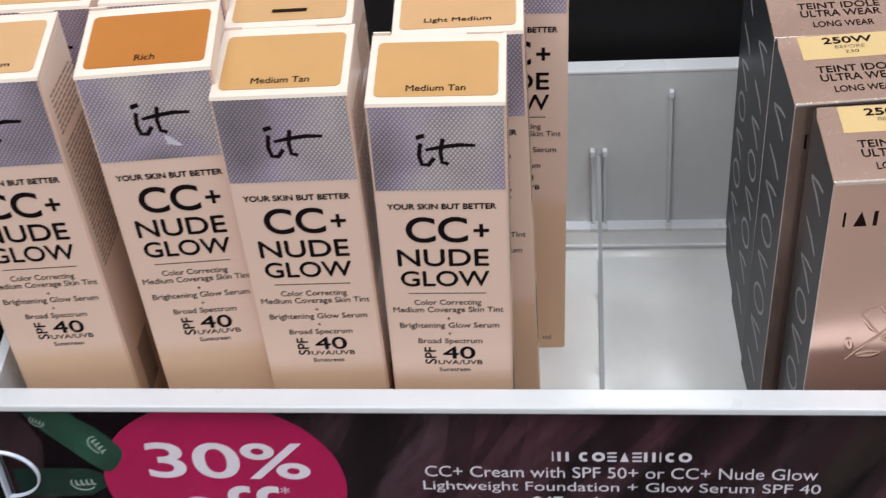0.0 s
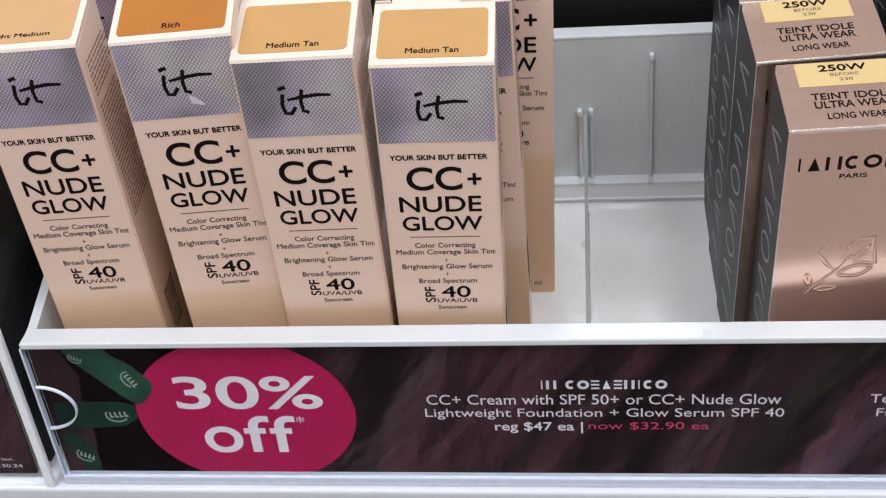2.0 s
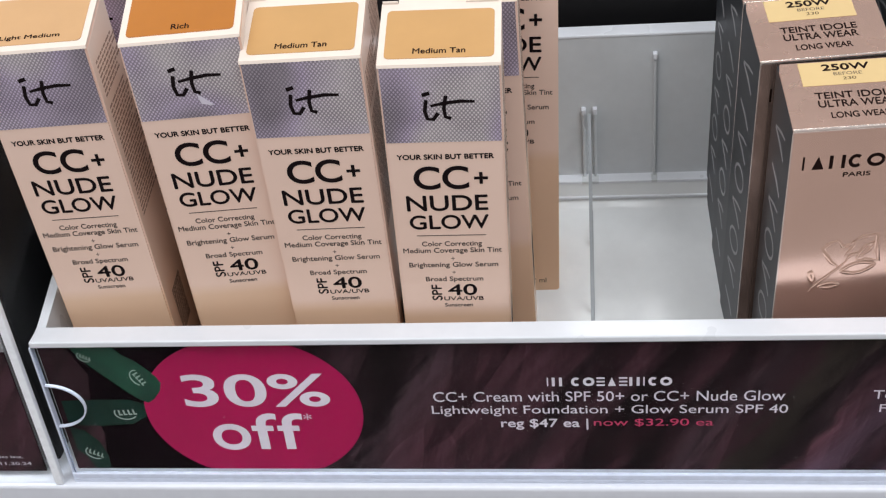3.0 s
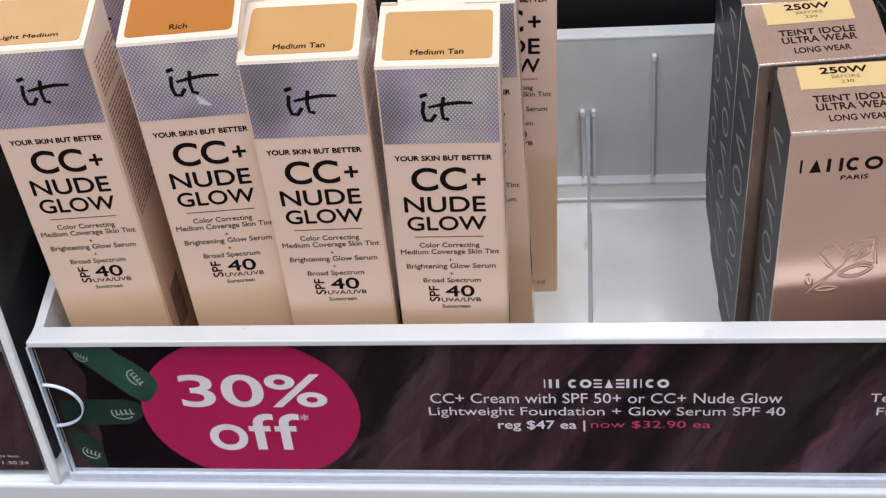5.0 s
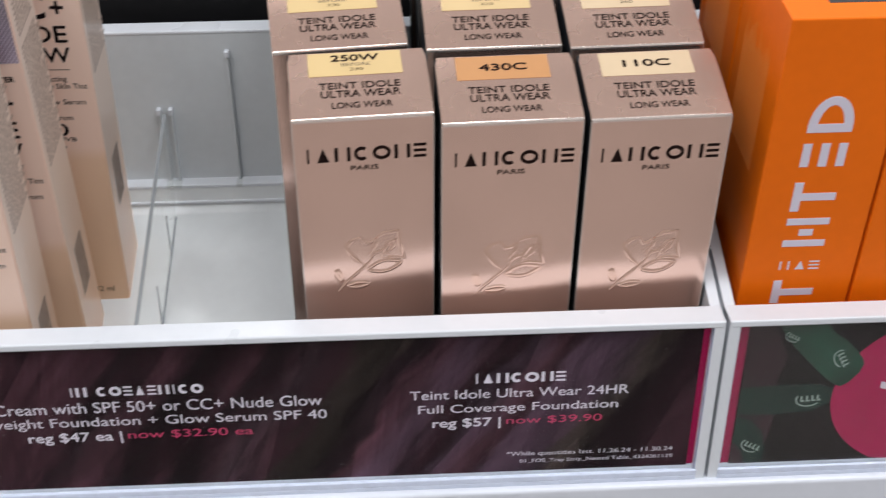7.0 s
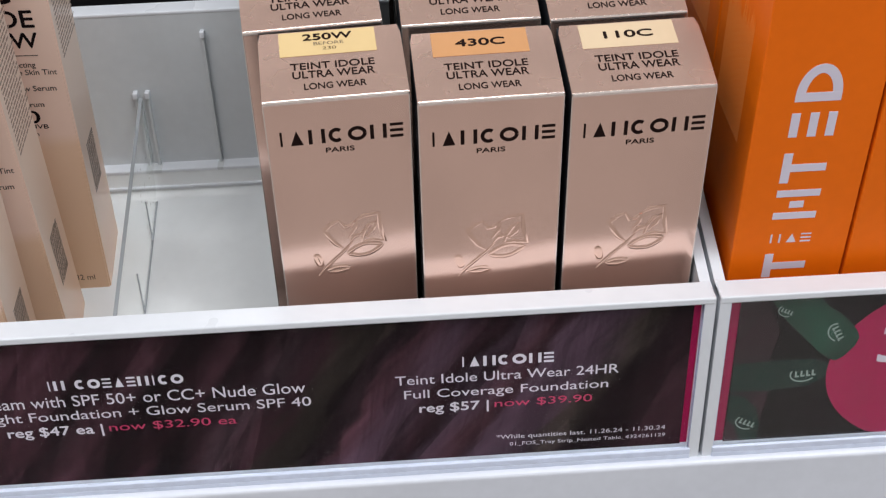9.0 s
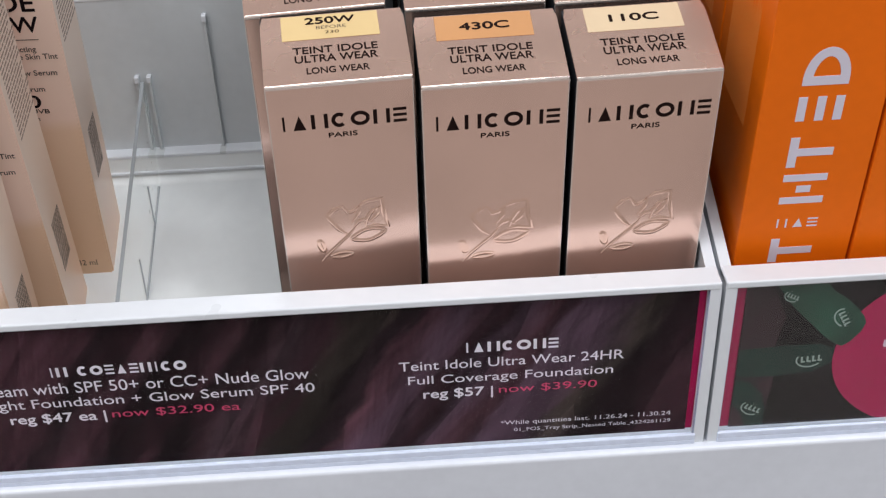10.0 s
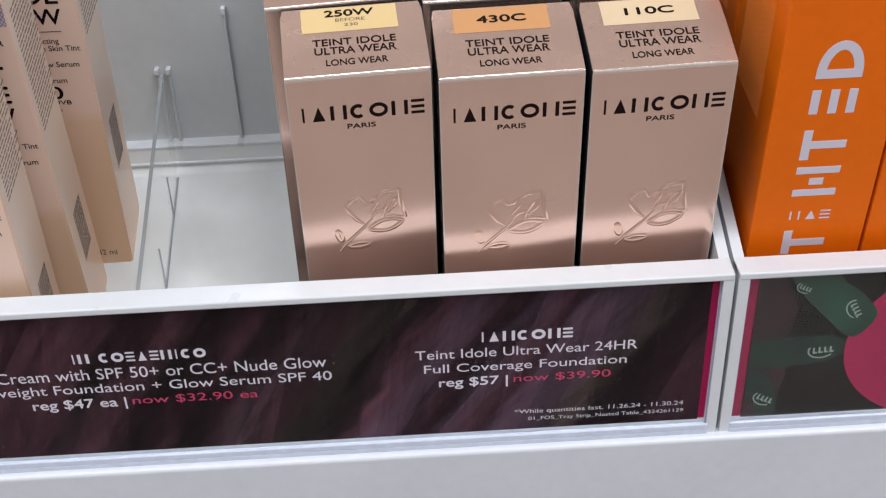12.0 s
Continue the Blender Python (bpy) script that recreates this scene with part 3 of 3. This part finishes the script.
def sign_one():
    t = thing("sale_sign", 0, 0, 0, "dark plum printed sale sign strip with magenta discount spot", "sign", "sale sign strips")
    part("card", box_mesh(-17.82, 20.36, 0, 0.05, SIGN_LOW, SIGN_HIGH), PLUM, t)
    part("backing", box_mesh(-17.5, 20.6, 0.055, 0.09, SIGN_LOW, SIGN_HIGH), MAGENTA, t, "magenta backing card showing at the end")
    sign_art(t, -17.62)
    d = -0.006
    marks("ih coevehico", 0.0, 4.28, 3.62, 4.0, d, WHITE_INK, t, 0.26)
    words("CC+ Cream with SPF 50+ or CC+ Nude Glow", -3.93, 8.05, 2.93, 3.38, d, WHITE_INK, t)
    words("Lightweight Foundation + Glow Serum SPF 40", -4.03, 8.18, 2.25, 2.75, d, WHITE_INK, t)
    words("reg $47 ea |", -1.62, 1.42, 1.62, 2.12, d, WHITE_INK, t, fat=0.008)
    words("now $32.90 ea", 1.62, 5.72, 1.74, 2.12, d, PINK_INK, t)
    marks("ivhcohe", 13.02, 16.0, 3.6, 4.0, d, WHITE_INK, t, 0.26)
    words("Teint Idole Ultra Wear 24HR", 10.92, 18.12, 2.98, 3.36, d, WHITE_INK, t)
    words("Full Coverage Foundation", 11.18, 17.8, 2.28, 2.74, d, WHITE_INK, t)
    words("reg $57 |", 11.65, 13.9, 1.66, 2.14, d, WHITE_INK, t, fat=0.008)
    words("now $39.90", 14.1, 17.3, 1.78, 2.14, d, PINK_INK, t)
    words("*While quantities last. 11.26.24 - 11.30.24", 14.15, 19.82, 0.33, 0.58, d, WHITE_INK, t)
    words("01_FOS_Tray Strip_Nested Table_4324261129", 14.6, 19.84, 0.02, 0.22, d, WHITE_INK, t)


sign_one()
sign_holder(-17.9, 20.6, "clear acrylic sign holder with a finger notch")


def sign_two():
    t = thing("sale_sign", 39.45, 0, 0, "dark plum sale sign strip beside green ribbon print", "sign", "sale sign strips")
    part("card", box_mesh(-17.62, 20.05, 0, 0.05, SIGN_LOW, SIGN_HIGH), PLUM, t)
    part("backing", box_mesh(-17.95, 19.95, 0.055, 0.09, SIGN_LOW, SIGN_HIGH), MAGENTA, t, "magenta backing card showing at the end")
    sign_art(t, -17.62)


sign_two()
sign_holder(21.45, 59.6, "clear acrylic sign holder over a sale sign", notch=False)

# ---- taller display on the other side ----


def side_display():
    t = thing("side_display", -18.25, -0.4, -0.7, "tall dark display unit with clear front and plum sign", "display")
    part("body", box_mesh(-38, -0.75, 1.2, 14, 0, 17, bevel=0.1), BLACK, t)
    part("side_sheet", box_mesh(-0.5, -0.3, 0.1, 14, 0, 17), CLEAR, t).visible_shadow = False
    part("front_sheet", box_mesh(-38, -0.3, -0.12, 0.08, 0, 17), CLEAR, t).visible_shadow = False
    part("corner_edge", box_mesh(-0.40, -0.08, -0.14, 0.11, 0, 17, bevel=0.05), EDGE_GLARE, t, "clear acrylic corner, its bright reflection painted pale")
    s = thing("sale_sign", -18.25, -0.4, -0.7, "plum sale sign card behind clear acrylic", "sign", "sale sign strips")
    part("card", box_mesh(-37.5, -0.8, 0.3, 0.36, 0.35, 6.1), PLUM, s)
    # grey sheet added in place of the reflection on the clear front
    part("backing", box_mesh(-37.5, -0.8, 0.42, 0.5, 0.35, 16.8), material("grey_reflection_sheet", (0.22, 0.215, 0.23), 0.3, blotch=0.1, blotch_size=0.03), s)
    words("*While quantities last.", -4.4, -1.55, 0.98, 1.16, 0.29, WHITE_INK, s)
    words("11.26.24 - 11.30.24", -4.2, -1.3, 0.66, 0.82, 0.29, WHITE_INK, s)


side_display()

# ---- cream cartons ----
CARTON_W, CARTON_D, CARTON_H, CARTON_BACK = 3.66, 2.72, 13.98, 14.49
SHADES = {"Light Medium": (0.52, 0.31, 0.15), "Rich": (0.40, 0.145, 0.024), "Medium Tan": (0.49, 0.28, 0.11), "": (0.50, 0.30, 0.14)}
SHADE_MATERIALS = {k: swatch("shade_print", v) for k, v in SHADES.items()}


def cream_body(label, base):
    """The carton, its prints and flaps, with no shade panel; base: height of its front lower edge."""
    t = thing("makeup_carton", 0, 0, 0, label, "carton", "cream cartons in the tray")
    w, d, h, hb = CARTON_W, CARTON_D, CARTON_H, CARTON_BACK
    bm = prism([(0, base), (d, base + BASE_RISE * d), (d, hb - 0.02), (0, h - 0.02)], 0.0, w, "yz")
    bmesh.ops.bevel(bm, geom=[e for e in bm.edges if abs(e.verts[0].co.z - e.verts[1].co.z) > 5], offset=0.05, segments=2, affect="EDGES")
    part("body", bm, CREAM, t)
    part("side_panel", prism([(0.06, base + 0.06), (d - 0.06, base + 0.03 + BASE_RISE * d), (d - 0.06, hb - 0.1), (0.06, h - 0.1)], w - 0.004, w + 0.006, "yz"), CREAM_SIDE_BOUNCE, t)
    f = -0.008
    band = part("foil_band", box_mesh(0.06, w - 0.06, f, 0.0, 11.47, h - 0.03), FOIL, t, "lavender foil with fine diamond texture")
    # top flap, slightly lifted towards the back
    part("top_flap", prism([(-0.02, h - 0.02), (d + 0.02, hb - 0.02), (d, hb + 0.05), (0.03, h + 0.06)], 0.0, w, "yz"), CREAM_EDGE, t)
    for x0, x1, z1 in ((0.0, 0.5, 0.13), (w - 1.1, w - 0.1, 0.1)):
        part("flap_tab", box_mesh(x0 + 0.02, x1, d - 0.03, d + 0.03, hb - 0.05, hb + z1, bevel=0.012, segments=1), CREAM_EDGE, t)
    # brush mark: two short strokes and a long cross stroke
    bm = bmesh.new()
    stroke([(1.38, 12.9), (1.32, 12.54), (1.38, 12.27), (1.56, 12.25), (1.72, 12.46)], 0.12, f - 0.006, f, "xz", bm)
    stroke([(1.98, 13.03), (1.90, 12.62), (1.93, 12.33), (2.1, 12.27)], 0.115, f - 0.006, f, "xz", bm)
    stroke([(1.5, 12.7), (1.9, 12.78), (2.4, 12.84), (2.84, 12.82)], 0.13, f - 0.007, f, "xz", bm, taper=0.4)
    stroke([(1.27, 13.06), (1.5, 13.13)], 0.12, f - 0.006, f, "xz", bm)
    part("brush_mark", bm, INK, band, "black brush-stroke mark")
    c = w / 2
    words("YOUR SKIN BUT BETTER", c - 1.5, c + 1.5, 10.87, 11.04, f, INK, t, fat=0.01)
    words("CC", c - 1.05, c + 0.69, 9.77, 10.62, f, INK, t, fat=0.035)
    words("+", c + 0.85, c + 1.29, 9.95, 10.38, f, INK, t, fat=0.03)
    words("NUDE", c - 1.34, c + 1.24, 8.98, 9.54, f, INK, t, fat=0.014)
    words("GLOW", c - 1.30, c + 1.24, 8.28, 8.80, f, INK, t, fat=0.014)
    part("rule", box_mesh(c - 1.12, c + 1.14, f, f + 0.004, 8.01, 8.035), GREY_INK, t)
    words("Color Correcting", c - 0.98, c + 0.98, 7.55, 7.79, f, GREY_INK, t, fat=0.004)
    words("Medium Coverage Skin Tint", c - 1.62, c + 1.62, 7.28, 7.53, f, GREY_INK, t, fat=0.004)
    words("+", c - 0.06, c + 0.06, 7.04, 7.16, f, GREY_INK, t)
    words("Brightening Glow Serum", c - 1.47, c + 1.48, 6.70, 6.95, f, GREY_INK, t, fat=0.004)
    words("+", c - 0.06, c + 0.06, 6.48, 6.60, f, GREY_INK, t)
    words("Broad Spectrum", c - 0.96, c + 0.96, 6.12, 6.36, f, GREY_INK, t, fat=0.004)
    words("SPF", c - 0.8, c - 0.46, 5.38, 6.02, f, INK, t, spin=90, fat=0.008)
    words("40", c - 0.24, c + 0.72, 5.58, 6.03, f, INK, t, fat=0.014)
    words("UVA/UVB", c - 0.4, c + 0.94, 5.36, 5.52, f, INK, t, fat=0.004)
    words("Sunscreen", c - 0.39, c + 0.56, 5.09, 5.24, f, GREY_INK, t, fat=0.004)
    words("32 ml", c + 0.62, c + 1.32, base + 0.42, base + 0.66, f, GREY_INK, t)
    # small print on the sides as plain lines, and a bar code
    rng = random.Random(4)
    bm = bmesh.new()
    for k in range(34):
        z, y = 13.2 - 0.16 * k - (0.25 if k > 7 else 0), 0.4
        end = 2.2 + 0.7 * rng.random()
        while y < end:
            l = 0.12 + 0.35 * rng.random()
            prism([(y, z), (min(y + l, end), z), (min(y + l, end), z + 0.075), (y, z + 0.075)], w + 0.006, w + 0.009, "yz", bm)
            y += l + 0.06
    tagged(part("small_print", bm, SIDE_INK, t, "rows of tiny unreadable print"), kind="stuff")
    bm = bmesh.new()
    for k in range(22):
        z = 2.2 + 0.09 * k
        prism([(0.8, z), (2.0, z), (2.0, z + 0.03 + 0.03 * rng.random()), (0.8, z + 0.03 + 0.02 * (k % 2))], w + 0.006, w + 0.010, "yz", bm)
    tagged(part("bar_code", bm, GREY_INK, t), kind="stuff")
    return t


def cream_shade(t, shade):
    """The coloured shade panel on the top flap."""
    w, d, h, hb = CARTON_W, CARTON_D, CARTON_H, CARTON_BACK
    lift = lambda y: h + 0.062 + (hb + 0.05 - h - 0.06) * (y - 0.03) / (d - 0.03)
    bm = prism(round_rect(0.2, w - 0.2, 0.27, d - 0.34, 0.16), 0.0, 0.012, "xy")
    for v in bm.verts:
        v.co.z += lift(v.co.y)
    panel = part("shade_panel", bm, SHADE_MATERIALS[shade], t, "printed skin shade panel")
    c = w / 2
    if shade:
        half = 0.078 * len(shade) if len(shade) > 4 else 0.27
        ob = words(shade, c - half, c + half, 0.46, 0.68, 0.018, BROWN_INK, panel, "xy", fat=0.006)
        for v in ob.data.vertices:
            v.co.z += lift(v.co.y * 100) / 100
    else:
        part("shade_bar", box_mesh(c - 0.5, c + 0.5, 0.6, 0.75, lift(0.7) + 0.014, lift(0.7) + 0.03), BROWN_INK, panel)


def cream_carton(x, y, shade, lift=0.0, turn=0.0, lean=0.0):
    """x, y: the middle of the front face; lean: degrees to its left."""
    name = shade.lower() or "warm beige"
    ob = cream_body(f"cream makeup carton with {name} shade panel and lavender foil", base_of(y, lift, 10.0))
    ob.matrix_basis = standing(x, y, lift, 10.0, turn, lean, -CARTON_W / 2)
    cream_shade(ob, shade)
    return ob


CREAMS = [(-15.1, 0.74, "Light Medium", 0.93, 4.6, 0.2), (-10.36, 0.84, "Rich", 1.03, 5.8, 0.3), (-6.8, 0.67, "Medium Tan", 0.33, 2.4, -0.3), (-2.78, 0.62, "Medium Tan", 0.0, 2.1, -1.6),
          (-2.3, 3.7, "Light Medium", 0.6, 2.0, 0.0), (-7.1, 3.9, "", 0.9, 2.5, 0.0), (-10.8, 4.4, "", 1.6, 3.0, 0.0), (-14.8, 4.4, "", 1.5, 3.0, 0.0),
          (-1.15, 6.95, "Light Medium", 2.44, 1.0, -1.7)]
made = [cream_carton(*row) for row in CREAMS]
# torn spot in the foil of the dark-shade carton
part("foil_tear", prism([(1.98, 12.22), (2.08, 12.16), (2.22, 12.04), (2.42, 11.86), (2.3, 11.82), (2.2, 11.88), (2.04, 11.9), (2.0, 12.05)], -0.013, -0.008), PALE_INK, made[1], "small pale tear in the foil")

# ---- copper cartons ----
COPPER_W, COPPER_D, COPPER_H, COPPER_RISE, COPPER_PIVOT = 4.15, 2.68, 11.2, 0.62, 8.2


def rose(t):
    """Embossed rose: stem, leaves and folded petals as low rounded ridges."""
    f = -0.002

    def ridge(name, points, width=0.075, high=0.024, closed=False):
        bm = bmesh.new()
        pts = points + points[:1] if closed else points
        rings = []
        n = len(pts)
        for k, (x, z) in enumerate(pts):
            ax, az = pts[max(k - 1, 0)]
            bx, bz = pts[min(k + 1, n - 1)]
            l = math.hypot(bx - ax, bz - az) or 1.0
            nx, nz = -(bz - az) / l, (bx - ax) / l
            end = 0.35 if (k in (0, n - 1) and not closed) else 1.0
            rings.append([bm.verts.new((x + nx * width * o * end, f - high * d * end, z + nz * width * o * end)) for o, d in ((-1, 0), (-0.5, 0.8), (0, 1), (0.5, 0.8), (1, 0))])
        for a, b in zip(rings, rings[1:]):
            for k in range(4):
                bm.faces.new((a[k], a[k + 1], b[k + 1], b[k]))
        ob = part(name, bm, EMBOSS, t)
        for p in ob.data.polygons:
            p.use_smooth = True

    def leaf(cx, cz, a, b, turn):
        c, s = math.cos(radians(turn)), math.sin(radians(turn))
        put = lambda x, z: (cx + x * c - z * s, cz + x * s + z * c)
        for side in (1, -1):
            ridge("rose_leaf", [put(-a + 2 * a * k / 10, side * b * math.sin(math.pi * k / 10)) for k in range(11)])

    ridge("rose_stem", [(1.08, 5.17), (1.35, 5.5), (1.65, 5.78), (1.95, 6.05), (2.2, 6.35)], 0.06, 0.035)
    leaf(1.72, 5.36, 0.36, 0.09, 5)
    leaf(2.58, 6.03, 0.58, 0.2, 12)
    leaf(1.12, 5.75, 0.26, 0.06, 105)
    ridge("rose_petal", [(1.95, 6.1), (1.7, 6.3), (1.5, 6.6), (1.38, 6.86), (1.6, 7.05), (1.85, 7.15)])
    ridge("rose_petal", [(1.85, 7.15), (2.0, 6.9), (2.2, 6.95), (2.35, 7.1), (2.3, 6.8), (2.1, 6.5)])
    ridge("rose_petal", [(2.35, 7.1), (2.6, 7.25), (3.05, 7.3), (3.08, 6.8), (3.2, 6.28), (2.8, 6.35), (2.5, 6.3)])
    ridge("rose_petal", [(2.5, 6.3), (2.55, 6.6), (2.75, 6.9), (2.95, 7.0), (2.85, 6.7), (2.65, 6.5)])
    ridge("rose_petal", [(2.15, 6.35), (2.3, 6.55), (2.5, 6.6), (2.72, 6.45)])


def copper_rise(y):
    """Height of the sloping, slightly bowed top at the depth y."""
    k = min(1.0, max(0.0, y / COPPER_D))
    return COPPER_H + 0.03 + COPPER_RISE * k + 0.035 * math.sin(math.pi * k)


def copper_body():
    t = thing("foundation_carton", 0, 0, 0, "rose-copper metallic card carton with charcoal sides", "carton", "copper cartons in the tray")
    w, d, h = COPPER_W, COPPER_D, COPPER_H
    base = base_of(1.06, 0.0, COPPER_PIVOT)
    part("body", prism([(0.02, base), (d, base + BASE_RISE * d), (d, h + COPPER_RISE - 0.03), (0.02, h - 0.03)], 0.0, w, "yz"), DARK_CARD, t, "charcoal card sides")
    part("front_panel", box_mesh(0.0, w, 0.0, 0.025, base, h - 0.01, bevel=0.008, segments=1), COPPER, t)
    # top flap bowed a little, rising to the back, its rear corners clipped
    bm = bmesh.new()
    rows = []
    for k in range(9):
        y = 0.03 + (d - 0.03) * k / 8
        inset = 0.0 if k < 8 else 0.07
        rows.append([bm.verts.new((x, y, copper_rise(y))) for x in (inset, w * 0.33, w * 0.66, w - inset)])
    for a, b in zip(rows, rows[1:]):
        for k in range(3):
            bm.faces.new((a[k], a[k + 1], b[k + 1], b[k]))
    made = bmesh.ops.extrude_face_region(bm, geom=bm.faces[:])
    for v in [v for v in made["geom"] if isinstance(v, bmesh.types.BMVert)]:
        v.co.z -= 0.05
    part("top_flap", bm, COPPER_TOP, t)
    part("fold", box_mesh(0.0, w, -0.028, 0.07, h - 0.045, h + 0.065, bevel=0.035, segments=2), FOLD, t, "worn fold line with its highlight painted in")
    for x in (-0.006, w - 0.034):
        part("edge", box_mesh(x, x + 0.04, -0.006, 0.03, 0.02, h - 0.03, bevel=0.012, segments=2), FOLD, t, "upright edge strip with its highlight painted in")
    f = -0.004
    marks("ivhcohe", 0.31, 3.92, 9.84, 10.3, f, BROWN_INK, t, 0.24)
    words("PARIS", 1.66, 2.48, 9.53, 9.68, f, BROWN_INK, t, fat=0.006)
    rose(t)
    # script on the dark side: plain loops and slanting bars running upwards
    s = -0.006
    for k in range(8):
        z = 0.3 + 1.32 * k
        bm = bmesh.new()
        if k in (2, 4):
            ring = ellipse(1.4, z + 0.5, 0.62, 0.46, 22)
            stroke([(a - 0.2 * (b - z - 0.5), b) for a, b in ring + ring[:1]], 0.1, s, 0.0, "yz", bm)
        else:
            stroke([(0.8, z + 0.1), (1.3, z + 0.35), (2.05, z + 0.55)], 0.15, s, 0.0, "yz", bm, taper=0.4)
            if k % 2:
                stroke([(0.8, z + 0.85), (1.3, z + 0.8), (2.05, z + 0.6)], 0.1, s - 0.001, 0.0, "yz", bm, taper=0.4)
        part("script_shape", bm, SILVER_INK, t)
    return t


def copper_top(t, code, sub, color):
    """Shade sticker and print on the sloping top."""

    def bend(ob):
        for v in ob.data.vertices:
            v.co.z += copper_rise(v.co.y * 100) / 100

    bm = bmesh.new()
    rows = [[bm.verts.new((x, 1.66 + 0.98 * k / 6, 0.012)) for x in (0.6, 3.4)] for k in range(7)]
    for a, b in zip(rows, rows[1:]):
        bm.faces.new((a[0], a[1], b[1], b[0]))
    under = bmesh.ops.extrude_face_region(bm, geom=bm.faces[:])
    for v in [v for v in under["geom"] if isinstance(v, bmesh.types.BMVert)]:
        v.co.z = 0.004
    tab = part("shade_label", bm, swatch("label_print", color), t, "pale shade sticker")
    bend(tab)
    if code:
        bend(words(code, 1.3, 2.72, 2.26 if sub else 2.02, 2.52 if sub else 2.30, 0.016, BROWN_INK, tab, "xy", fat=0.016))
    if sub:
        bend(words("BEFORE", 1.6, 2.46, 2.04, 2.17, 0.016, GREY_INK, tab, "xy"))
        bend(words(sub, 1.84, 2.24, 1.84, 1.96, 0.016, BROWN_INK, tab, "xy"))
    bend(words("TEINT IDOLE", 0.88, 3.28, 1.13, 1.38, 0.006, BROWN_INK, t, "xy", fat=0.006))
    bend(words("ULTRA WEAR", 0.92, 3.26, 0.80, 1.06, 0.006, BROWN_INK, t, "xy", fat=0.006))
    bend(words("LONG WEAR", 1.22, 2.98, 0.38, 0.60, 0.006, BROWN_INK, t, "xy", fat=0.005))


proto = copper_body()
YELLOW, TAN, PALE, GOLD = (0.59, 0.43, 0.21), (0.49, 0.245, 0.105), (0.57, 0.44, 0.29), (0.60, 0.44, 0.23)
COPPERS = [(7.69, 1.03, "250W", "230", YELLOW, 4.2), (12.03, 0.74, "430C", "", TAN, 2.2), (16.36, 0.76, "110C", "", PALE, 2.4),
           (7.02, 3.9, "250W", "230", YELLOW, 6.0), (11.72, 3.85, "335W", "320", GOLD, 2.0), (16.12, 3.8, "", "260", PALE, 2.0),
           (6.76, 6.65, "", "", YELLOW, 3.5), (11.6, 6.7, "", "", TAN, 1.0), (16.0, 6.65, "", "", PALE, 1.0),
           (6.66, 9.4, "", "", YELLOW, 2.5), (11.4, 9.4, "", "", TAN, 0.0), (15.9, 9.4, "", "", PALE, 0.0)]
for x, y, code, sub, color, turn in COPPERS:
    ob = copy_thing(proto, standing(x, y, SLOPE * (y - 1.06), COPPER_PIVOT, turn))
    copper_top(ob, code, sub, color)
    if code == "430C":
        # shallower embossing on this one
        for o in ob.children:
            if o.name.startswith("rose_"):
                o.scale.y = 0.5
    if code:
        ob["label"] = f"rose-copper foundation carton, shade {code}, charcoal sides"
for o in (*proto.children_recursive, proto):
    bpy.data.objects.remove(o)

# ---- orange cartons ----


def orange_carton(x, y, front):
    t = thing("orange_carton", 0, 0, 0, "tall bright orange carton with pale lilac print", "carton", "orange cartons in the tray")
    w, d, h = 3.62, 4.6, 14.0
    lift = SLOPE * (y - 0.85)
    t.matrix_basis = standing(x, y, lift, 8.0)
    base = base_of(y, lift, 8.0)
    bm = prism([(0, base), (d, base + BASE_RISE * d), (d, h), (0, h)], 0, w, "yz")
    bmesh.ops.bevel(bm, geom=bm.edges[:], offset=0.05, segments=2, profile=0.5, affect="EDGES")
    part("body", bm, ORANGE, t)
    part("top_label", box_mesh(1.3, w - 0.2, 0.9, d - 0.3, h, h + 0.008), DARK_CARD, t, "dark brown top panel")
    rng = random.Random(3)
    bm = bmesh.new()
    for k in range(30):
        yy = 1.2 + 0.09 * k
        prism([(yy, 8.5), (yy + 0.03, 8.5), (yy + 0.03, 12.6 - rng.random()), (yy, 12.6 - rng.random())], -0.008, 0.0, "yz", bm)
    part("small_print", bm, ORANGE_FOIL, t, "tiny unreadable print")
    if not front:
        return
    f = -0.008
    a, b = 1.08, 2.42
    # plain shapes in place of the big upright brand letters
    box = lambda x0, x1, z0, z1, g=f, bm=None: prism([(x0, z0), (x1, z0), (x1, z1), (x0, z1)], g, 0.0, "xz", bm)
    half = ellipse((a + b) / 2, 10.7, (b - a) / 2 - 0.14, 0.82, 18, 0, 180)
    part("brand_shape", stroke(half, 0.28, f, 0.0), PALE_INK, t)
    part("brand_shape", box(a, b, 10.5, 10.78, f - 0.001), PALE_INK, t)
    for x in (a, (a + b) / 2 - 0.12, b - 0.26):
        part("brand_shape", box(x, x + 0.26, 9.36, 10.14), PALE_INK, t)
    part("brand_shape", box(a, a + 0.27, 7.8, 8.82), PALE_INK, t)
    part("brand_shape", box(a + 0.27, b, 8.18, 8.44), PALE_INK, t)
    part("brand_shape", box(a, b, 6.5, 6.74), PALE_INK, t)
    part("brand_shape", box(a, b, 7.3, 7.54), PALE_INK, t)
    part("brand_shape", box(a + 0.45, b - 0.45, 6.9, 7.14), PALE_INK, t)
    part("brand_shape", box(a, a + 0.27, 4.3, 5.2), PALE_INK, t)
    part("brand_shape", box(a + 0.27, b, 4.6, 4.86), PALE_INK, t)
    marks("iive", a, b, 5.62, 5.94, f, PALE_INK, t, 0.2)


orange_carton(21.7, 0.85, True)
orange_carton(25.4, 0.8, False)
orange_carton(21.75, 5.6, False)
orange_carton(25.5, 5.6, False)
